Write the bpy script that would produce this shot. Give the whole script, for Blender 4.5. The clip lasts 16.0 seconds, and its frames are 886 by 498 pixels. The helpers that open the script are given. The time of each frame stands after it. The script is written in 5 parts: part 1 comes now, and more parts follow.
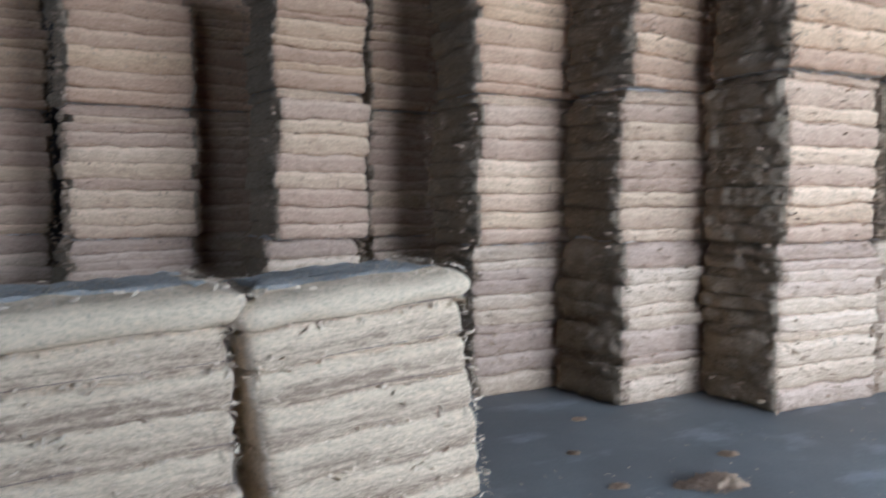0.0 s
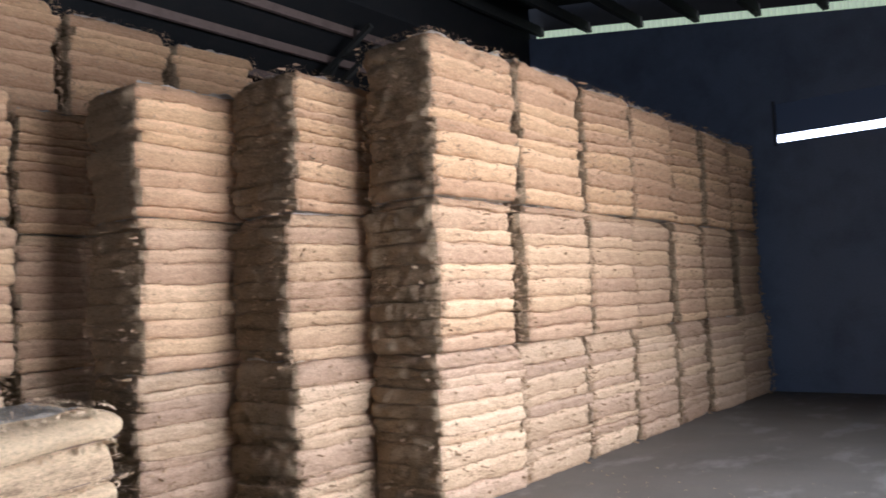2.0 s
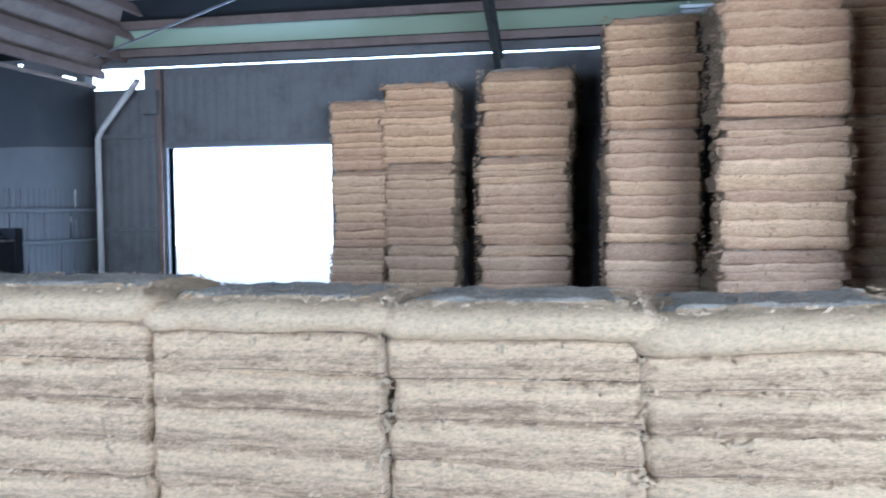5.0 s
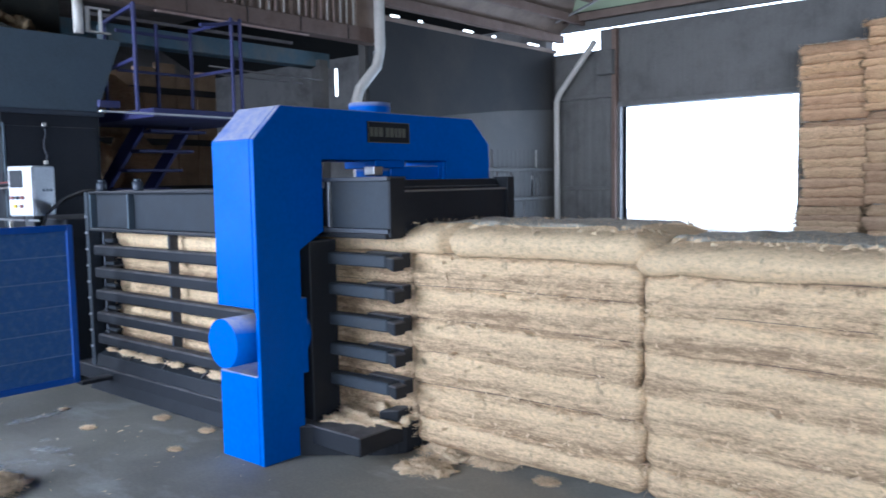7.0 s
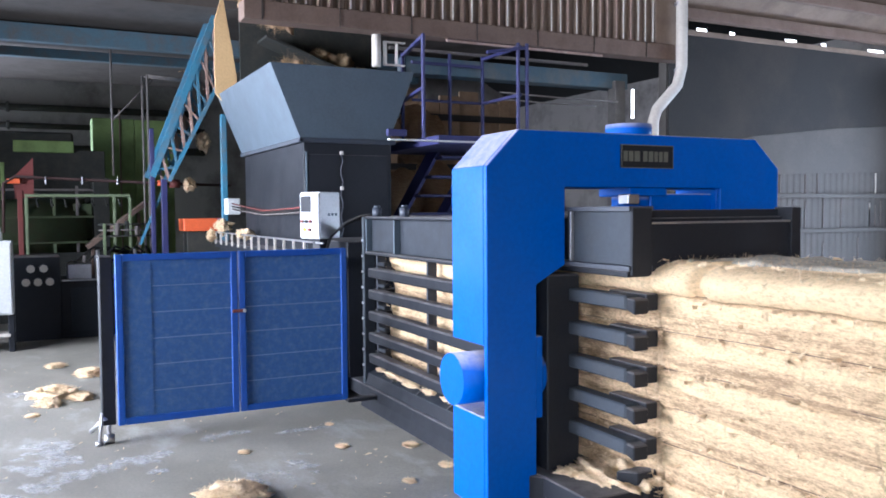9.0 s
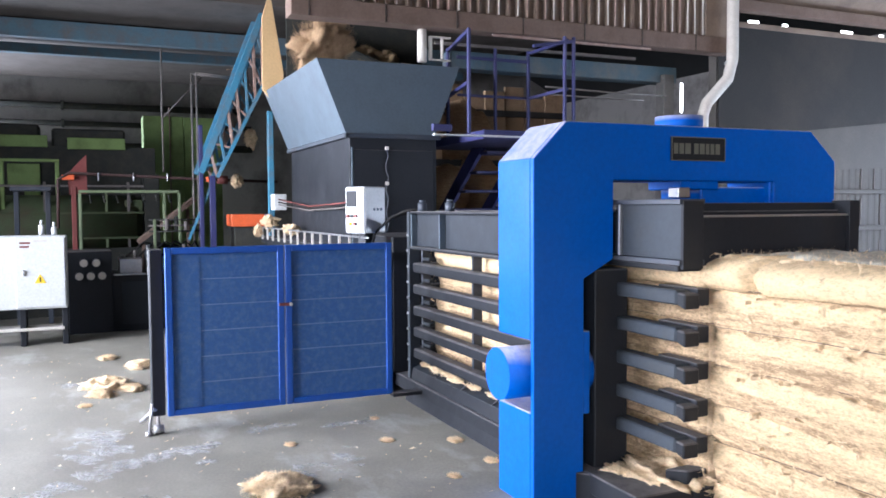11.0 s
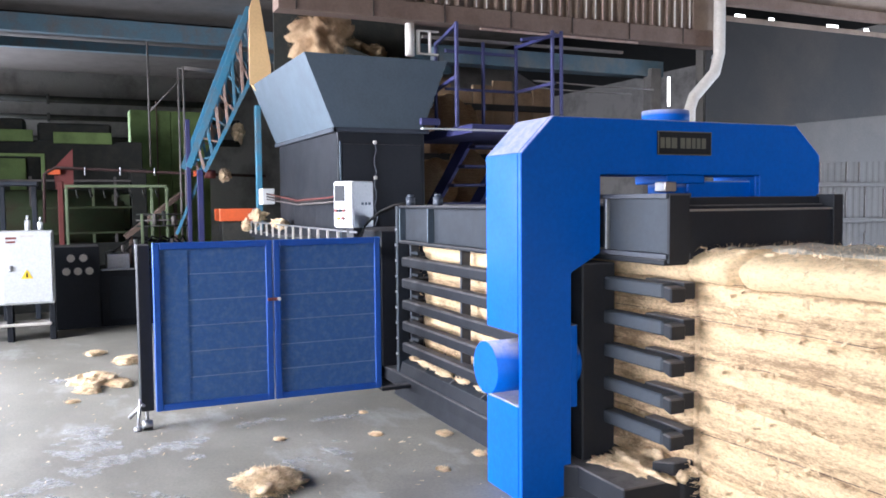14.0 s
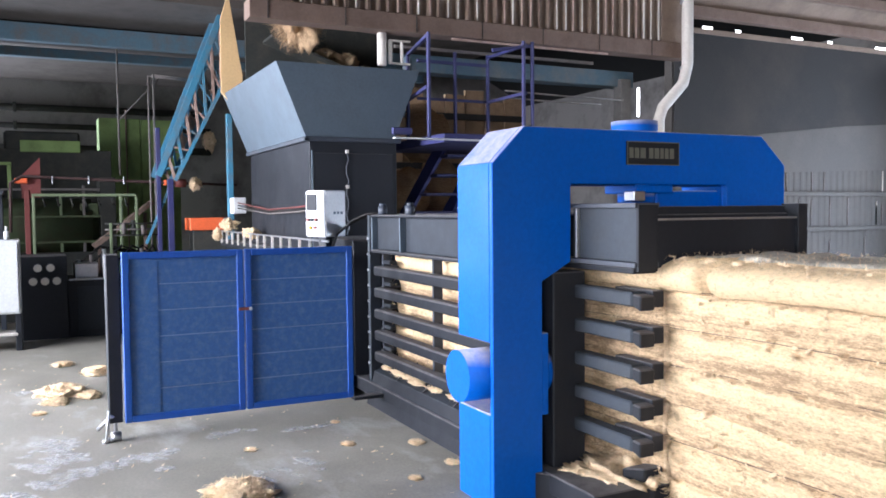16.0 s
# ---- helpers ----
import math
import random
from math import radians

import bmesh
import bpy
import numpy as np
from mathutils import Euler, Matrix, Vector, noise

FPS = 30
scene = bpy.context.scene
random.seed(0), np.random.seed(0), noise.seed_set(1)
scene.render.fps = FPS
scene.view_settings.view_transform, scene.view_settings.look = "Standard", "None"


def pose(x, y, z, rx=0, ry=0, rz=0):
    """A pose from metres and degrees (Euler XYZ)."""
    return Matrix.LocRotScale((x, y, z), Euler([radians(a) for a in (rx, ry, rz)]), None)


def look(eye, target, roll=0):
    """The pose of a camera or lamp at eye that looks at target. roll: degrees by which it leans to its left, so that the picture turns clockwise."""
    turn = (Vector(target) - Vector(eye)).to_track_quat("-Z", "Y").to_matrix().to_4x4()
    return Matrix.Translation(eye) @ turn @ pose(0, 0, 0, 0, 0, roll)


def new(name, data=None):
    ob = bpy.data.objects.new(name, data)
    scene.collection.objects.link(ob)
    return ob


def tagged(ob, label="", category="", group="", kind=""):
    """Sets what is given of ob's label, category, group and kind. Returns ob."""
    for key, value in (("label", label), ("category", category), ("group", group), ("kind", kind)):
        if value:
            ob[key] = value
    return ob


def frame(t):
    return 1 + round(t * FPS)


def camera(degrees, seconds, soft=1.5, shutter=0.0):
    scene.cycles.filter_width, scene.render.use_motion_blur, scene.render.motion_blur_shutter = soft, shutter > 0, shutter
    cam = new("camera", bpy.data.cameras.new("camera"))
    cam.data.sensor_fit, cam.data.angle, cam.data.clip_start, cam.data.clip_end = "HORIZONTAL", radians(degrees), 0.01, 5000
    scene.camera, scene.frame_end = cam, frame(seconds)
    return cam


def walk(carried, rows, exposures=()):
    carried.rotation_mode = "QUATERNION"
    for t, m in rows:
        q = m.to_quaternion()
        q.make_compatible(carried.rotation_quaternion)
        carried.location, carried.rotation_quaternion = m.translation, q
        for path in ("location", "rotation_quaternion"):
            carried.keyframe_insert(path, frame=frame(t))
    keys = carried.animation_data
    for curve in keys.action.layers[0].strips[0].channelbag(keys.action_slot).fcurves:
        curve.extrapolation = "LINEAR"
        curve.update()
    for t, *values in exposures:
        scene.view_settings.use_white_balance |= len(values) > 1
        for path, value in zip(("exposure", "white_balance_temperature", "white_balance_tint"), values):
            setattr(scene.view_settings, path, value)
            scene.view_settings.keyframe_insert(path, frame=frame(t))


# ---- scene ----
cam = camera(57.0, 16.0, soft=1.7, shutter=0.25)

PATH = [
    (0, (1.071, -3.156, 1.496), (2.082, -1.435, 1.37), -0.2),
    (0.5, (1.114, -3.301, 1.534), (2.422, -1.792, 1.637), -0.0),
    (1, (1.134, -3.311, 1.57), (2.68, -2.05, 1.708), -1.4),
    (1.5, (1.142, -3.323, 1.573), (2.784, -2.187, 1.683), -2.1),
    (2, (1.126, -3.321, 1.564), (2.701, -2.094, 1.69), -2.8),
    (2.5, (1.062, -3.248, 1.618), (2.326, -1.712, 1.828), -2.7),
    (3, (0.998, -3.185, 1.6), (1.857, -1.401, 1.882), -2.5),
    (3.5, (0.937, -3.162, 1.599), (1.373, -1.232, 1.893), -2.6),
    (4, (0.808, -3.116, 1.562), (0.918, -1.136, 1.821), -2.4),
    (4.2, (0.845, -3.136, 1.572), (0.854, -1.144, 1.749), -2.0),
    (6.3, (0.508, -3.184, 1.406), (-0.444, -1.44, 1.174), 0.1),
    (6.5, (0.475, -3.187, 1.421), (-0.569, -1.493, 1.219), 0.0),
    (7, (0.471, -3.125, 1.422), (-0.823, -1.61, 1.257), -1.0),
    (7.5, (0.592, -2.861, 1.433), (-0.911, -1.55, 1.285), -0.7),
    (8, (0.562, -2.683, 1.438), (-1.07, -1.537, 1.286), -0.8),
    (8.5, (0.464, -2.623, 1.437), (-1.264, -1.625, 1.303), -0.5),
    (9, (0.455, -2.557, 1.446), (-1.329, -1.658, 1.348), -0.4),
    (9.5, (0.44, -2.56, 1.439), (-1.372, -1.717, 1.37), -0.4),
    (12, (0.427, -2.555, 1.422), (-1.405, -1.761, 1.299), -0.6),
    (12.5, (0.431, -2.556, 1.43), (-1.397, -1.754, 1.298), -0.6),
    (13, (0.437, -2.559, 1.432), (-1.387, -1.75, 1.295), -0.6),
    (13.5, (0.435, -2.555, 1.428), (-1.384, -1.734, 1.291), -0.5),
    (14, (0.44, -2.557, 1.43), (-1.377, -1.731, 1.311), -0.5),
    (14.5, (0.44, -2.552, 1.435), (-1.374, -1.716, 1.329), -0.5),
    (15, (0.446, -2.56, 1.426), (-1.357, -1.7, 1.321), -0.6),
    (15.5, (0.458, -2.567, 1.43), (-1.338, -1.692, 1.326), -0.6),
    (16, (0.456, -2.559, 1.432), (-1.334, -1.672, 1.334), -0.5),
]
EXPOSURE = [(0, -0.42, 4400, 10), (0.5, -0.3, 4350, 9), (1.0, 0.0, 4250, 8), (1.5, 0.0, 4800, 12), (2.0, -0.2, 5400, 20), (2.5, -0.4, 5900, 18), (3.0, 0.25, 4700, 11), (3.5, 0.42, 4650, 10), (4.2, 0.62, 4480, 10),
            (6.3, -0.18, 4620, 10), (7.0, 0.32, 4950, 11), (8.0, 0.72, 5200, 13), (9.0, 1.1, 5400, 16), (9.5, 1.15, 5400, 16), (12.0, 1.18, 5700, 16), (16.0, 1.18, 5700, 16)]
walk(cam, [(t, look(eye, target, roll)) for t, eye, target, roll in PATH], EXPOSURE)

# ---- world, light, exposure ----
world = bpy.data.worlds.new("world")
scene.world = world
world.use_nodes = True
wn = world.node_tree
sky = wn.nodes.new("ShaderNodeTexSky")
sky.sky_type, sky.sun_disc = "NISHITA", False
sky.sun_elevation, sky.sun_rotation = radians(52), radians(200)
wn.nodes["Background"].inputs[1].default_value = 0.12
wn.links.new(sky.outputs[0], wn.nodes["Background"].inputs[0])

sun = new("sun", bpy.data.lights.new("sun", "SUN"))
sun.data.energy, sun.data.angle, sun.data.color = 3.0, radians(0.5), (1, 0.95, 0.86)
sun.matrix_world = look((-4, -12, 18), (0, 0, 0))


def area(name, eye, target, w, h, power, color):
    lamp = new(name, bpy.data.lights.new(name, "AREA"))
    lamp.data.shape, lamp.data.size, lamp.data.size_y = "RECTANGLE", w, h
    lamp.data.energy, lamp.data.color = power, color
    lamp.matrix_world = look(eye, target)
    return lamp


# Lamps for daylight from two assumed openings behind the viewpoint.
front = area("front_opening_light", (6.5, -7.15, 2.2), (5.1, 0, 1.1), 5.6, 3.2, 560, (1.0, 0.97, 0.92))
front.data.spread = radians(94)
side = area("side_opening_light", (-5.7, -7.15, 2.1), (-5.9, 0, 1.1), 5.6, 3.0, 375, (1.0, 0.98, 0.95))
side.data.spread = radians(100)
# Fill lamp added out of view to brighten the dark bay.
area("bay_window_light", (-15.75, -6.6, 2.2), (-10.5, -0.5, 2.4), 2.2, 2.2, 520, (0.94, 0.97, 1.0))
area("doorway_light", (-4.1, 7.95, 1.3), (-4.1, 0, 2.0), 2.3, 2.3, 165, (0.80, 0.90, 1.0))

# ---- materials ----


def mat(name):
    m = bpy.data.materials.new(name)
    m.use_nodes = True
    nt = m.node_tree
    return m, nt, nt.nodes["Principled BSDF"]


def coords(nt, scale=(1, 1, 1), kind="Object"):
    tc = nt.nodes.new("ShaderNodeTexCoord")
    mp = nt.nodes.new("ShaderNodeMapping")
    mp.inputs["Scale"].default_value = scale
    nt.links.new(tc.outputs[kind], mp.inputs[0])
    return mp.outputs[0]


def noise_tex(nt, vec, scale, detail=4, rough=0.55):
    n = nt.nodes.new("ShaderNodeTexNoise")
    n.inputs["Scale"].default_value = scale
    n.inputs["Detail"].default_value = detail
    n.inputs["Roughness"].default_value = rough
    nt.links.new(vec, n.inputs["Vector"])
    return n.outputs[0]


def ramp(nt, fac, stops):
    r = nt.nodes.new("ShaderNodeValToRGB")
    els = r.color_ramp.elements
    while len(els) < len(stops):
        els.new(0.5)
    for e, (p, c) in zip(els, stops):
        e.position, e.color = p, (*c, 1)
    nt.links.new(fac, r.inputs[0])
    return r.outputs[0]


def mixc(nt, fac, a, b, mode="MIX"):
    m = nt.nodes.new("ShaderNodeMix")
    m.data_type, m.blend_type = "RGBA", mode
    for v, s in ((fac, m.inputs[0]), (a, m.inputs[6]), (b, m.inputs[7])):
        if isinstance(v, bpy.types.NodeSocket):
            nt.links.new(v, s)
        elif isinstance(v, (int, float)):
            s.default_value = v
        else:
            s.default_value = (*v, 1)
    return m.outputs[2]


def bump(nt, bsdf, height, strength, dist):
    b = nt.nodes.new("ShaderNodeBump")
    b.inputs["Strength"].default_value, b.inputs["Distance"].default_value = strength, dist
    nt.links.new(height, b.inputs["Height"])
    nt.links.new(b.outputs[0], bsdf.inputs["Normal"])


def math_node(nt, op, a, k=None):
    n = nt.nodes.new("ShaderNodeMath")
    n.operation = op
    for value, socket in ((a, n.inputs[0]), (k, n.inputs[1])):
        if isinstance(value, (int, float)):
            socket.default_value = value
        elif value is not None:
            nt.links.new(value, socket)
    return n.outputs[0]


def fibre_mat(name, pale, brown, dark, banded=True, pale_share=0.0, mottle=1.0, pale_roll=0, thin=False):
    """Compressed coir. Each layer is pale and fluffy along its upper half and browner below, where the press rails
    rubbed;
    the bands also hold painted ridge highlights and crease shade. The second UV coordinate counts the layers. Unbanded
    fibre is mottled in the same colours."""
    m, nt, b = mat(name)
    blot = noise_tex(nt, coords(nt, (4.0, 4.0, 20)), 2.4, 6, 0.72)
    tuft = noise_tex(nt, coords(nt, (17, 17, 60)), 2.6, 5, 0.72)
    strand = noise_tex(nt, coords(nt, (30, 30, 120)), 2.2, 4, 0.70)
    speck = noise_tex(nt, coords(nt, (1, 1, 1.7)), 42, 4, 0.70)
    cloud = noise_tex(nt, coords(nt), 1.7, 4, 0.6)
    lift = math_node(nt, "ADD", math_node(nt, "MULTIPLY", math_node(nt, "SUBTRACT", blot, 0.5), 2.1 * mottle),
                     math_node(nt, "MULTIPLY", math_node(nt, "SUBTRACT", tuft, 0.5), 1.7 * mottle))
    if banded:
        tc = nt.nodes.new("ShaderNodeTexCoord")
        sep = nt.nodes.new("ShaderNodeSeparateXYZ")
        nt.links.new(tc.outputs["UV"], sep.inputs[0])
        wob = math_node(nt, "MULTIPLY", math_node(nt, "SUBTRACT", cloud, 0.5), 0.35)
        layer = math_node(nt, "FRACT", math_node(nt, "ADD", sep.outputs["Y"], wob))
        # Pale ridge and dark crease of each layer: highlight and shade in colour.
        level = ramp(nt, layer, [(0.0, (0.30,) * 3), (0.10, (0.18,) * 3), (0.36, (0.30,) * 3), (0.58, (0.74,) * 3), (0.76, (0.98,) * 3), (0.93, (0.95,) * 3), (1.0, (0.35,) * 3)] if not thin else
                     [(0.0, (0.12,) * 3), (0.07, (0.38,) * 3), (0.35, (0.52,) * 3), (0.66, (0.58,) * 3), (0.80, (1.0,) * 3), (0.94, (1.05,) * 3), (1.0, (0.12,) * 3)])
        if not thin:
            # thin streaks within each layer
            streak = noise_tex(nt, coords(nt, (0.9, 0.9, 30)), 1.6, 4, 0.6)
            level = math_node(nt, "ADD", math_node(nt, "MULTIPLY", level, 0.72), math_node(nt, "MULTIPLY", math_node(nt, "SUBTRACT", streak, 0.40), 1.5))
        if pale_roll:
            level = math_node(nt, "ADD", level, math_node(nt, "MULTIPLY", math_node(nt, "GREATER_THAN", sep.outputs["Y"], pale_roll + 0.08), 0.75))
    else:
        level = math_node(nt, "MULTIPLY", cloud, 1.0)
    mask = math_node(nt, "ADD", math_node(nt, "ADD", level, lift), pale_share)
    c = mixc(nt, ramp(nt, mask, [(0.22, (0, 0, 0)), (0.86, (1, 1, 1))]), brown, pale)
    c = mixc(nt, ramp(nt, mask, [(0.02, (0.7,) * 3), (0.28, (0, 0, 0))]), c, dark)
    c = mixc(nt, ramp(nt, strand, [(0.30, (0.55,) * 3), (0.43, (0, 0, 0))]), c, dark)
    c = mixc(nt, ramp(nt, strand, [(0.58, (0, 0, 0)), (0.72, (0.45,) * 3)]), c, pale)
    c = mixc(nt, 1.0, c, ramp(nt, speck, [(0.32, (0.76, 0.74, 0.71)), (0.47, (0.96,) * 3), (0.70, (1.14,) * 3)]), "MULTIPLY")
    fleck = noise_tex(nt, coords(nt, (1, 1, 0.6)), 17, 3, 0.6)
    c = mixc(nt, ramp(nt, fleck, [(0.665, (0, 0, 0)), (0.715, (0.55,) * 3)]), c, dark)
    oi = nt.nodes.new("ShaderNodeObjectInfo")
    if thin:
        # each layer was a separate charge of fibre
        white = nt.nodes.new("ShaderNodeTexWhiteNoise")
        white.noise_dimensions = "1D"
        nt.links.new(math_node(nt, "ADD", math_node(nt, "FLOOR", math_node(nt, "ADD", sep.outputs["Y"], math_node(nt, "MULTIPLY", wob, 0.3))), math_node(nt, "MULTIPLY", oi.outputs["Random"], 77.7)), white.inputs["W"])
        c = mixc(nt, 1.0, c, ramp(nt, white.outputs["Value"], [(0.0, (0.84, 0.80, 0.77)), (0.4, (0.97, 0.95, 0.92)), (0.7, (1.04, 1.03, 0.93)), (1.0, (1.16, 1.17, 1.10))]), "MULTIPLY")
    c = mixc(nt, 1.0, c, ramp(nt, oi.outputs["Random"], [(0, (0.88, 0.86, 0.84)), (1, (1.08, 1.06, 1.03))]), "MULTIPLY")
    nt.links.new(c, b.inputs["Base Color"])
    b.inputs["Roughness"].default_value = 0.95
    b.inputs["Specular IOR Level"].default_value = 0.08
    rough = noise_tex(nt, coords(nt, (9, 9, 24)), 3.0, 8, 0.80)
    bump(nt, b, rough, 0.9, 0.03)
    return m


def paint_mat(name, color, rough=0.4, dirt=0.25, metal=0.0, dirt_color=(0.12, 0.10, 0.08), scale=3.0, dust=0.0):
    m, nt, b = mat(name)
    v = coords(nt)
    d = noise_tex(nt, v, scale, 6, 0.65)
    g = noise_tex(nt, v, 45, 3, 0.6)
    f = ramp(nt, d, [(0.45, (0, 0, 0)), (0.8, (dirt, dirt, dirt))])
    c = mixc(nt, f, color, dirt_color)
    c = mixc(nt, 1.0, c, ramp(nt, g, [(0.3, (0.9, 0.9, 0.9)), (0.7, (1.06, 1.06, 1.06))]), "MULTIPLY")
    if dust:
        # settled dust on faces that look upward
        geo = nt.nodes.new("ShaderNodeNewGeometry")
        sep = nt.nodes.new("ShaderNodeSeparateXYZ")
        nt.links.new(geo.outputs["Normal"], sep.inputs[0])
        up = ramp(nt, sep.outputs["Z"], [(0.35, (0, 0, 0)), (0.75, (dust,) * 3)])
        up = mixc(nt, 1.0, up, ramp(nt, noise_tex(nt, v, 9, 6, 0.7), [(0.3, (0.35,) * 3), (0.6, (1, 1, 1))]), "MULTIPLY")
        c = mixc(nt, up, c, (0.42, 0.39, 0.38))
    nt.links.new(c, b.inputs["Base Color"])
    nt.links.new(ramp(nt, d, [(0.3, (rough,) * 3), (0.8, (min(1, rough + 0.3),) * 3)]), b.inputs["Roughness"])
    b.inputs["Metallic"].default_value = metal
    bump(nt, b, g, 0.12, 0.003)
    return m


def concrete_mat(name="worn_concrete", k=1.0):
    m, nt, b = mat(name)
    v = coords(nt)
    big = noise_tex(nt, v, 0.55, 6, 0.62)
    mid = noise_tex(nt, v, 3.2, 6, 0.7)
    fine = noise_tex(nt, v, 60, 4, 0.7)
    c = ramp(nt, big, [(0.3, (0.22, 0.208, 0.178)), (0.55, (0.315, 0.300, 0.262)), (0.75, (0.385, 0.368, 0.325))])
    c = mixc(nt, ramp(nt, mid, [(0.35, (0.5, 0.5, 0.5)), (0.6, (0, 0, 0))]), c, (0.15, 0.135, 0.115))
    # pale lime spills
    spill = noise_tex(nt, coords(nt, (0.9, 1.6, 1)), 1.15, 5, 0.62)
    c = mixc(nt, ramp(nt, spill, [(0.55, (0, 0, 0)), (0.66, (0.6, 0.6, 0.6))]), c, (0.50, 0.50, 0.48))
    c = mixc(nt, 1.0, c, (1.02 * k, k, 0.95 * k), "MULTIPLY")
    c = mixc(nt, 1.0, c, ramp(nt, fine, [(0.3, (0.82, 0.82, 0.82)), (0.7, (1.1, 1.1, 1.1))]), "MULTIPLY")
    nt.links.new(c, b.inputs["Base Color"])
    nt.links.new(ramp(nt, mid, [(0.3, (0.55,) * 3), (0.7, (0.9,) * 3)]), b.inputs["Roughness"])
    bump(nt, b, mid, 0.25, 0.02)
    return m


def glow_mat(name, color, strength):
    m, nt, b = mat(name)
    b.inputs["Base Color"].default_value = (*color, 1)
    b.inputs["Emission Color"].default_value = (*color, 1)
    b.inputs["Emission Strength"].default_value = strength
    return m


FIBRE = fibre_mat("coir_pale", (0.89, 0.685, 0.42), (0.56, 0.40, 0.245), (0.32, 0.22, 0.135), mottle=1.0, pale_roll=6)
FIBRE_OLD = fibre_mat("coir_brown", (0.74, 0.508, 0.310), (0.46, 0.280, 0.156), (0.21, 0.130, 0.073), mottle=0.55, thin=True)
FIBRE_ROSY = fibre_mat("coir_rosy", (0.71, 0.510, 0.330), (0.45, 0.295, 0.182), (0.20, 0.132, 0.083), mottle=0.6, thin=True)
FIBRE_GREYER = fibre_mat("coir_greyer", (0.70, 0.525, 0.365), (0.45, 0.315, 0.205), (0.20, 0.145, 0.098), mottle=0.6, thin=True)
# Torn fibre; the shade on the bale ends is put into its darker colour.
TORN_SHADED = fibre_mat("coir_torn_shaded", (0.40, 0.300, 0.185), (0.29, 0.215, 0.130), (0.12, 0.090, 0.054), False, mottle=0.8)
LOOSE = fibre_mat("loose_coir", (0.88, 0.70, 0.46), (0.68, 0.50, 0.31), (0.36, 0.26, 0.16), False, 0.2)
LOOSE_OLD = fibre_mat("loose_brown_coir", (0.56, 0.40, 0.245), (0.40, 0.27, 0.16), (0.18, 0.12, 0.07), False, 0.1)
# Greyer bale tops: settled dust, with some of their shade in the colour.
DUST_SHADE_TOP = fibre_mat("dusty_shaded_coir", (0.64, 0.59, 0.49), (0.48, 0.435, 0.355), (0.28, 0.25, 0.20), False, 0.1)
BLUE = paint_mat("blue_enamel", (0.001, 0.088, 0.435), 0.42, 0.22, 0, (0.005, 0.06, 0.26), 2.0, 0.9)
BLUE_DK = paint_mat("blue_gate_paint", (0.008, 0.075, 0.36), 0.45, 0.35, 0, (0.04, 0.09, 0.2))
BLUE_SHEET = paint_mat("blue_sheet", (0.030, 0.100, 0.275), 0.55, 0.7, 0, (0.13, 0.19, 0.31), 22)
BLUE.node_tree.nodes["Principled BSDF"].inputs["Specular IOR Level"].default_value = 0.22
PURPLE = paint_mat("violet_blue_paint", (0.021, 0.023, 0.098), 0.55, 0.3)
CYAN = paint_mat("sky_blue_paint", (0.05, 0.20, 0.31), 0.55, 0.8, 0, (0.16, 0.13, 0.10), 5)
GIRDER = paint_mat("girder_paint", (0.075, 0.135, 0.175), 0.65, 1.0, 0, (0.13, 0.105, 0.085), 5)
TEAL = paint_mat("dusty_teal_paint", (0.06, 0.105, 0.135), 0.6, 0.8, 0, (0.17, 0.15, 0.12))
BLACK = paint_mat("black_paint", (0.014, 0.0155, 0.019), 0.45, 0.4, 0, (0.030, 0.032, 0.037), 3.0, 0.25)
GREY = paint_mat("slate_grey_paint", (0.070, 0.094, 0.117), 0.5, 0.25, 0, (0.06, 0.06, 0.06))
GREY_DK = paint_mat("dark_slate_paint", (0.035, 0.043, 0.058), 0.45, 0.3)
WHITE = paint_mat("white_enamel", (0.55, 0.56, 0.55), 0.4, 0.15, 0, (0.4, 0.38, 0.34))
PVC = paint_mat("weathered_pipe", (0.52, 0.485, 0.43), 0.5, 0.4, 0, (0.3, 0.25, 0.2))
STEEL = paint_mat("bare_steel", (0.45, 0.45, 0.46), 0.35, 0.3, 0.9)
RUST = paint_mat("rusty_purlin", (0.15, 0.10, 0.075), 0.7, 0.6, 0, (0.08, 0.05, 0.035))
SHEET = paint_mat("old_roof_sheet", (0.013, 0.014, 0.014), 0.8, 0.5, 0, (0.035, 0.031, 0.028))
DULL_DARK = paint_mat("dull_dark_paint", (0.030, 0.029, 0.028), 0.85, 0.9, 0, (0.060, 0.052, 0.045), 1.1)
BOARDS = paint_mat("sooty_boards", (0.075, 0.062, 0.052), 0.8, 0.8, 0, (0.035, 0.028, 0.024), 2.5)
PINK = paint_mat("rust_streaked_brace", (0.34, 0.24, 0.20), 0.65, 0.8, 0, (0.16, 0.08, 0.05), 9)
WALLM = paint_mat("grimy_wall_sheet", (0.115, 0.108, 0.100), 0.75, 0.6, 0, (0.05, 0.045, 0.042))
ROOF_STEEL = paint_mat("sooty_purlin", (0.135, 0.095, 0.074), 0.7, 0.6, 0, (0.05, 0.036, 0.03))
WALL_R = paint_mat("dark_wall_sheet", (0.135, 0.170, 0.235), 0.75, 0.6, 0, (0.055, 0.068, 0.095), 1.3)
GRIME = paint_mat("grimy_machine", (0.032, 0.034, 0.030), 0.75, 0.7, 0, (0.075, 0.065, 0.052), 6)
POLE = paint_mat("dull_pole", (0.13, 0.115, 0.105), 0.6, 0.6, 0, (0.06, 0.045, 0.04), 8)
WALL_L = paint_mat("stained_wall_sheet", (0.066, 0.061, 0.055), 0.85, 0.8, 0, (0.098, 0.088, 0.077), 2.2)
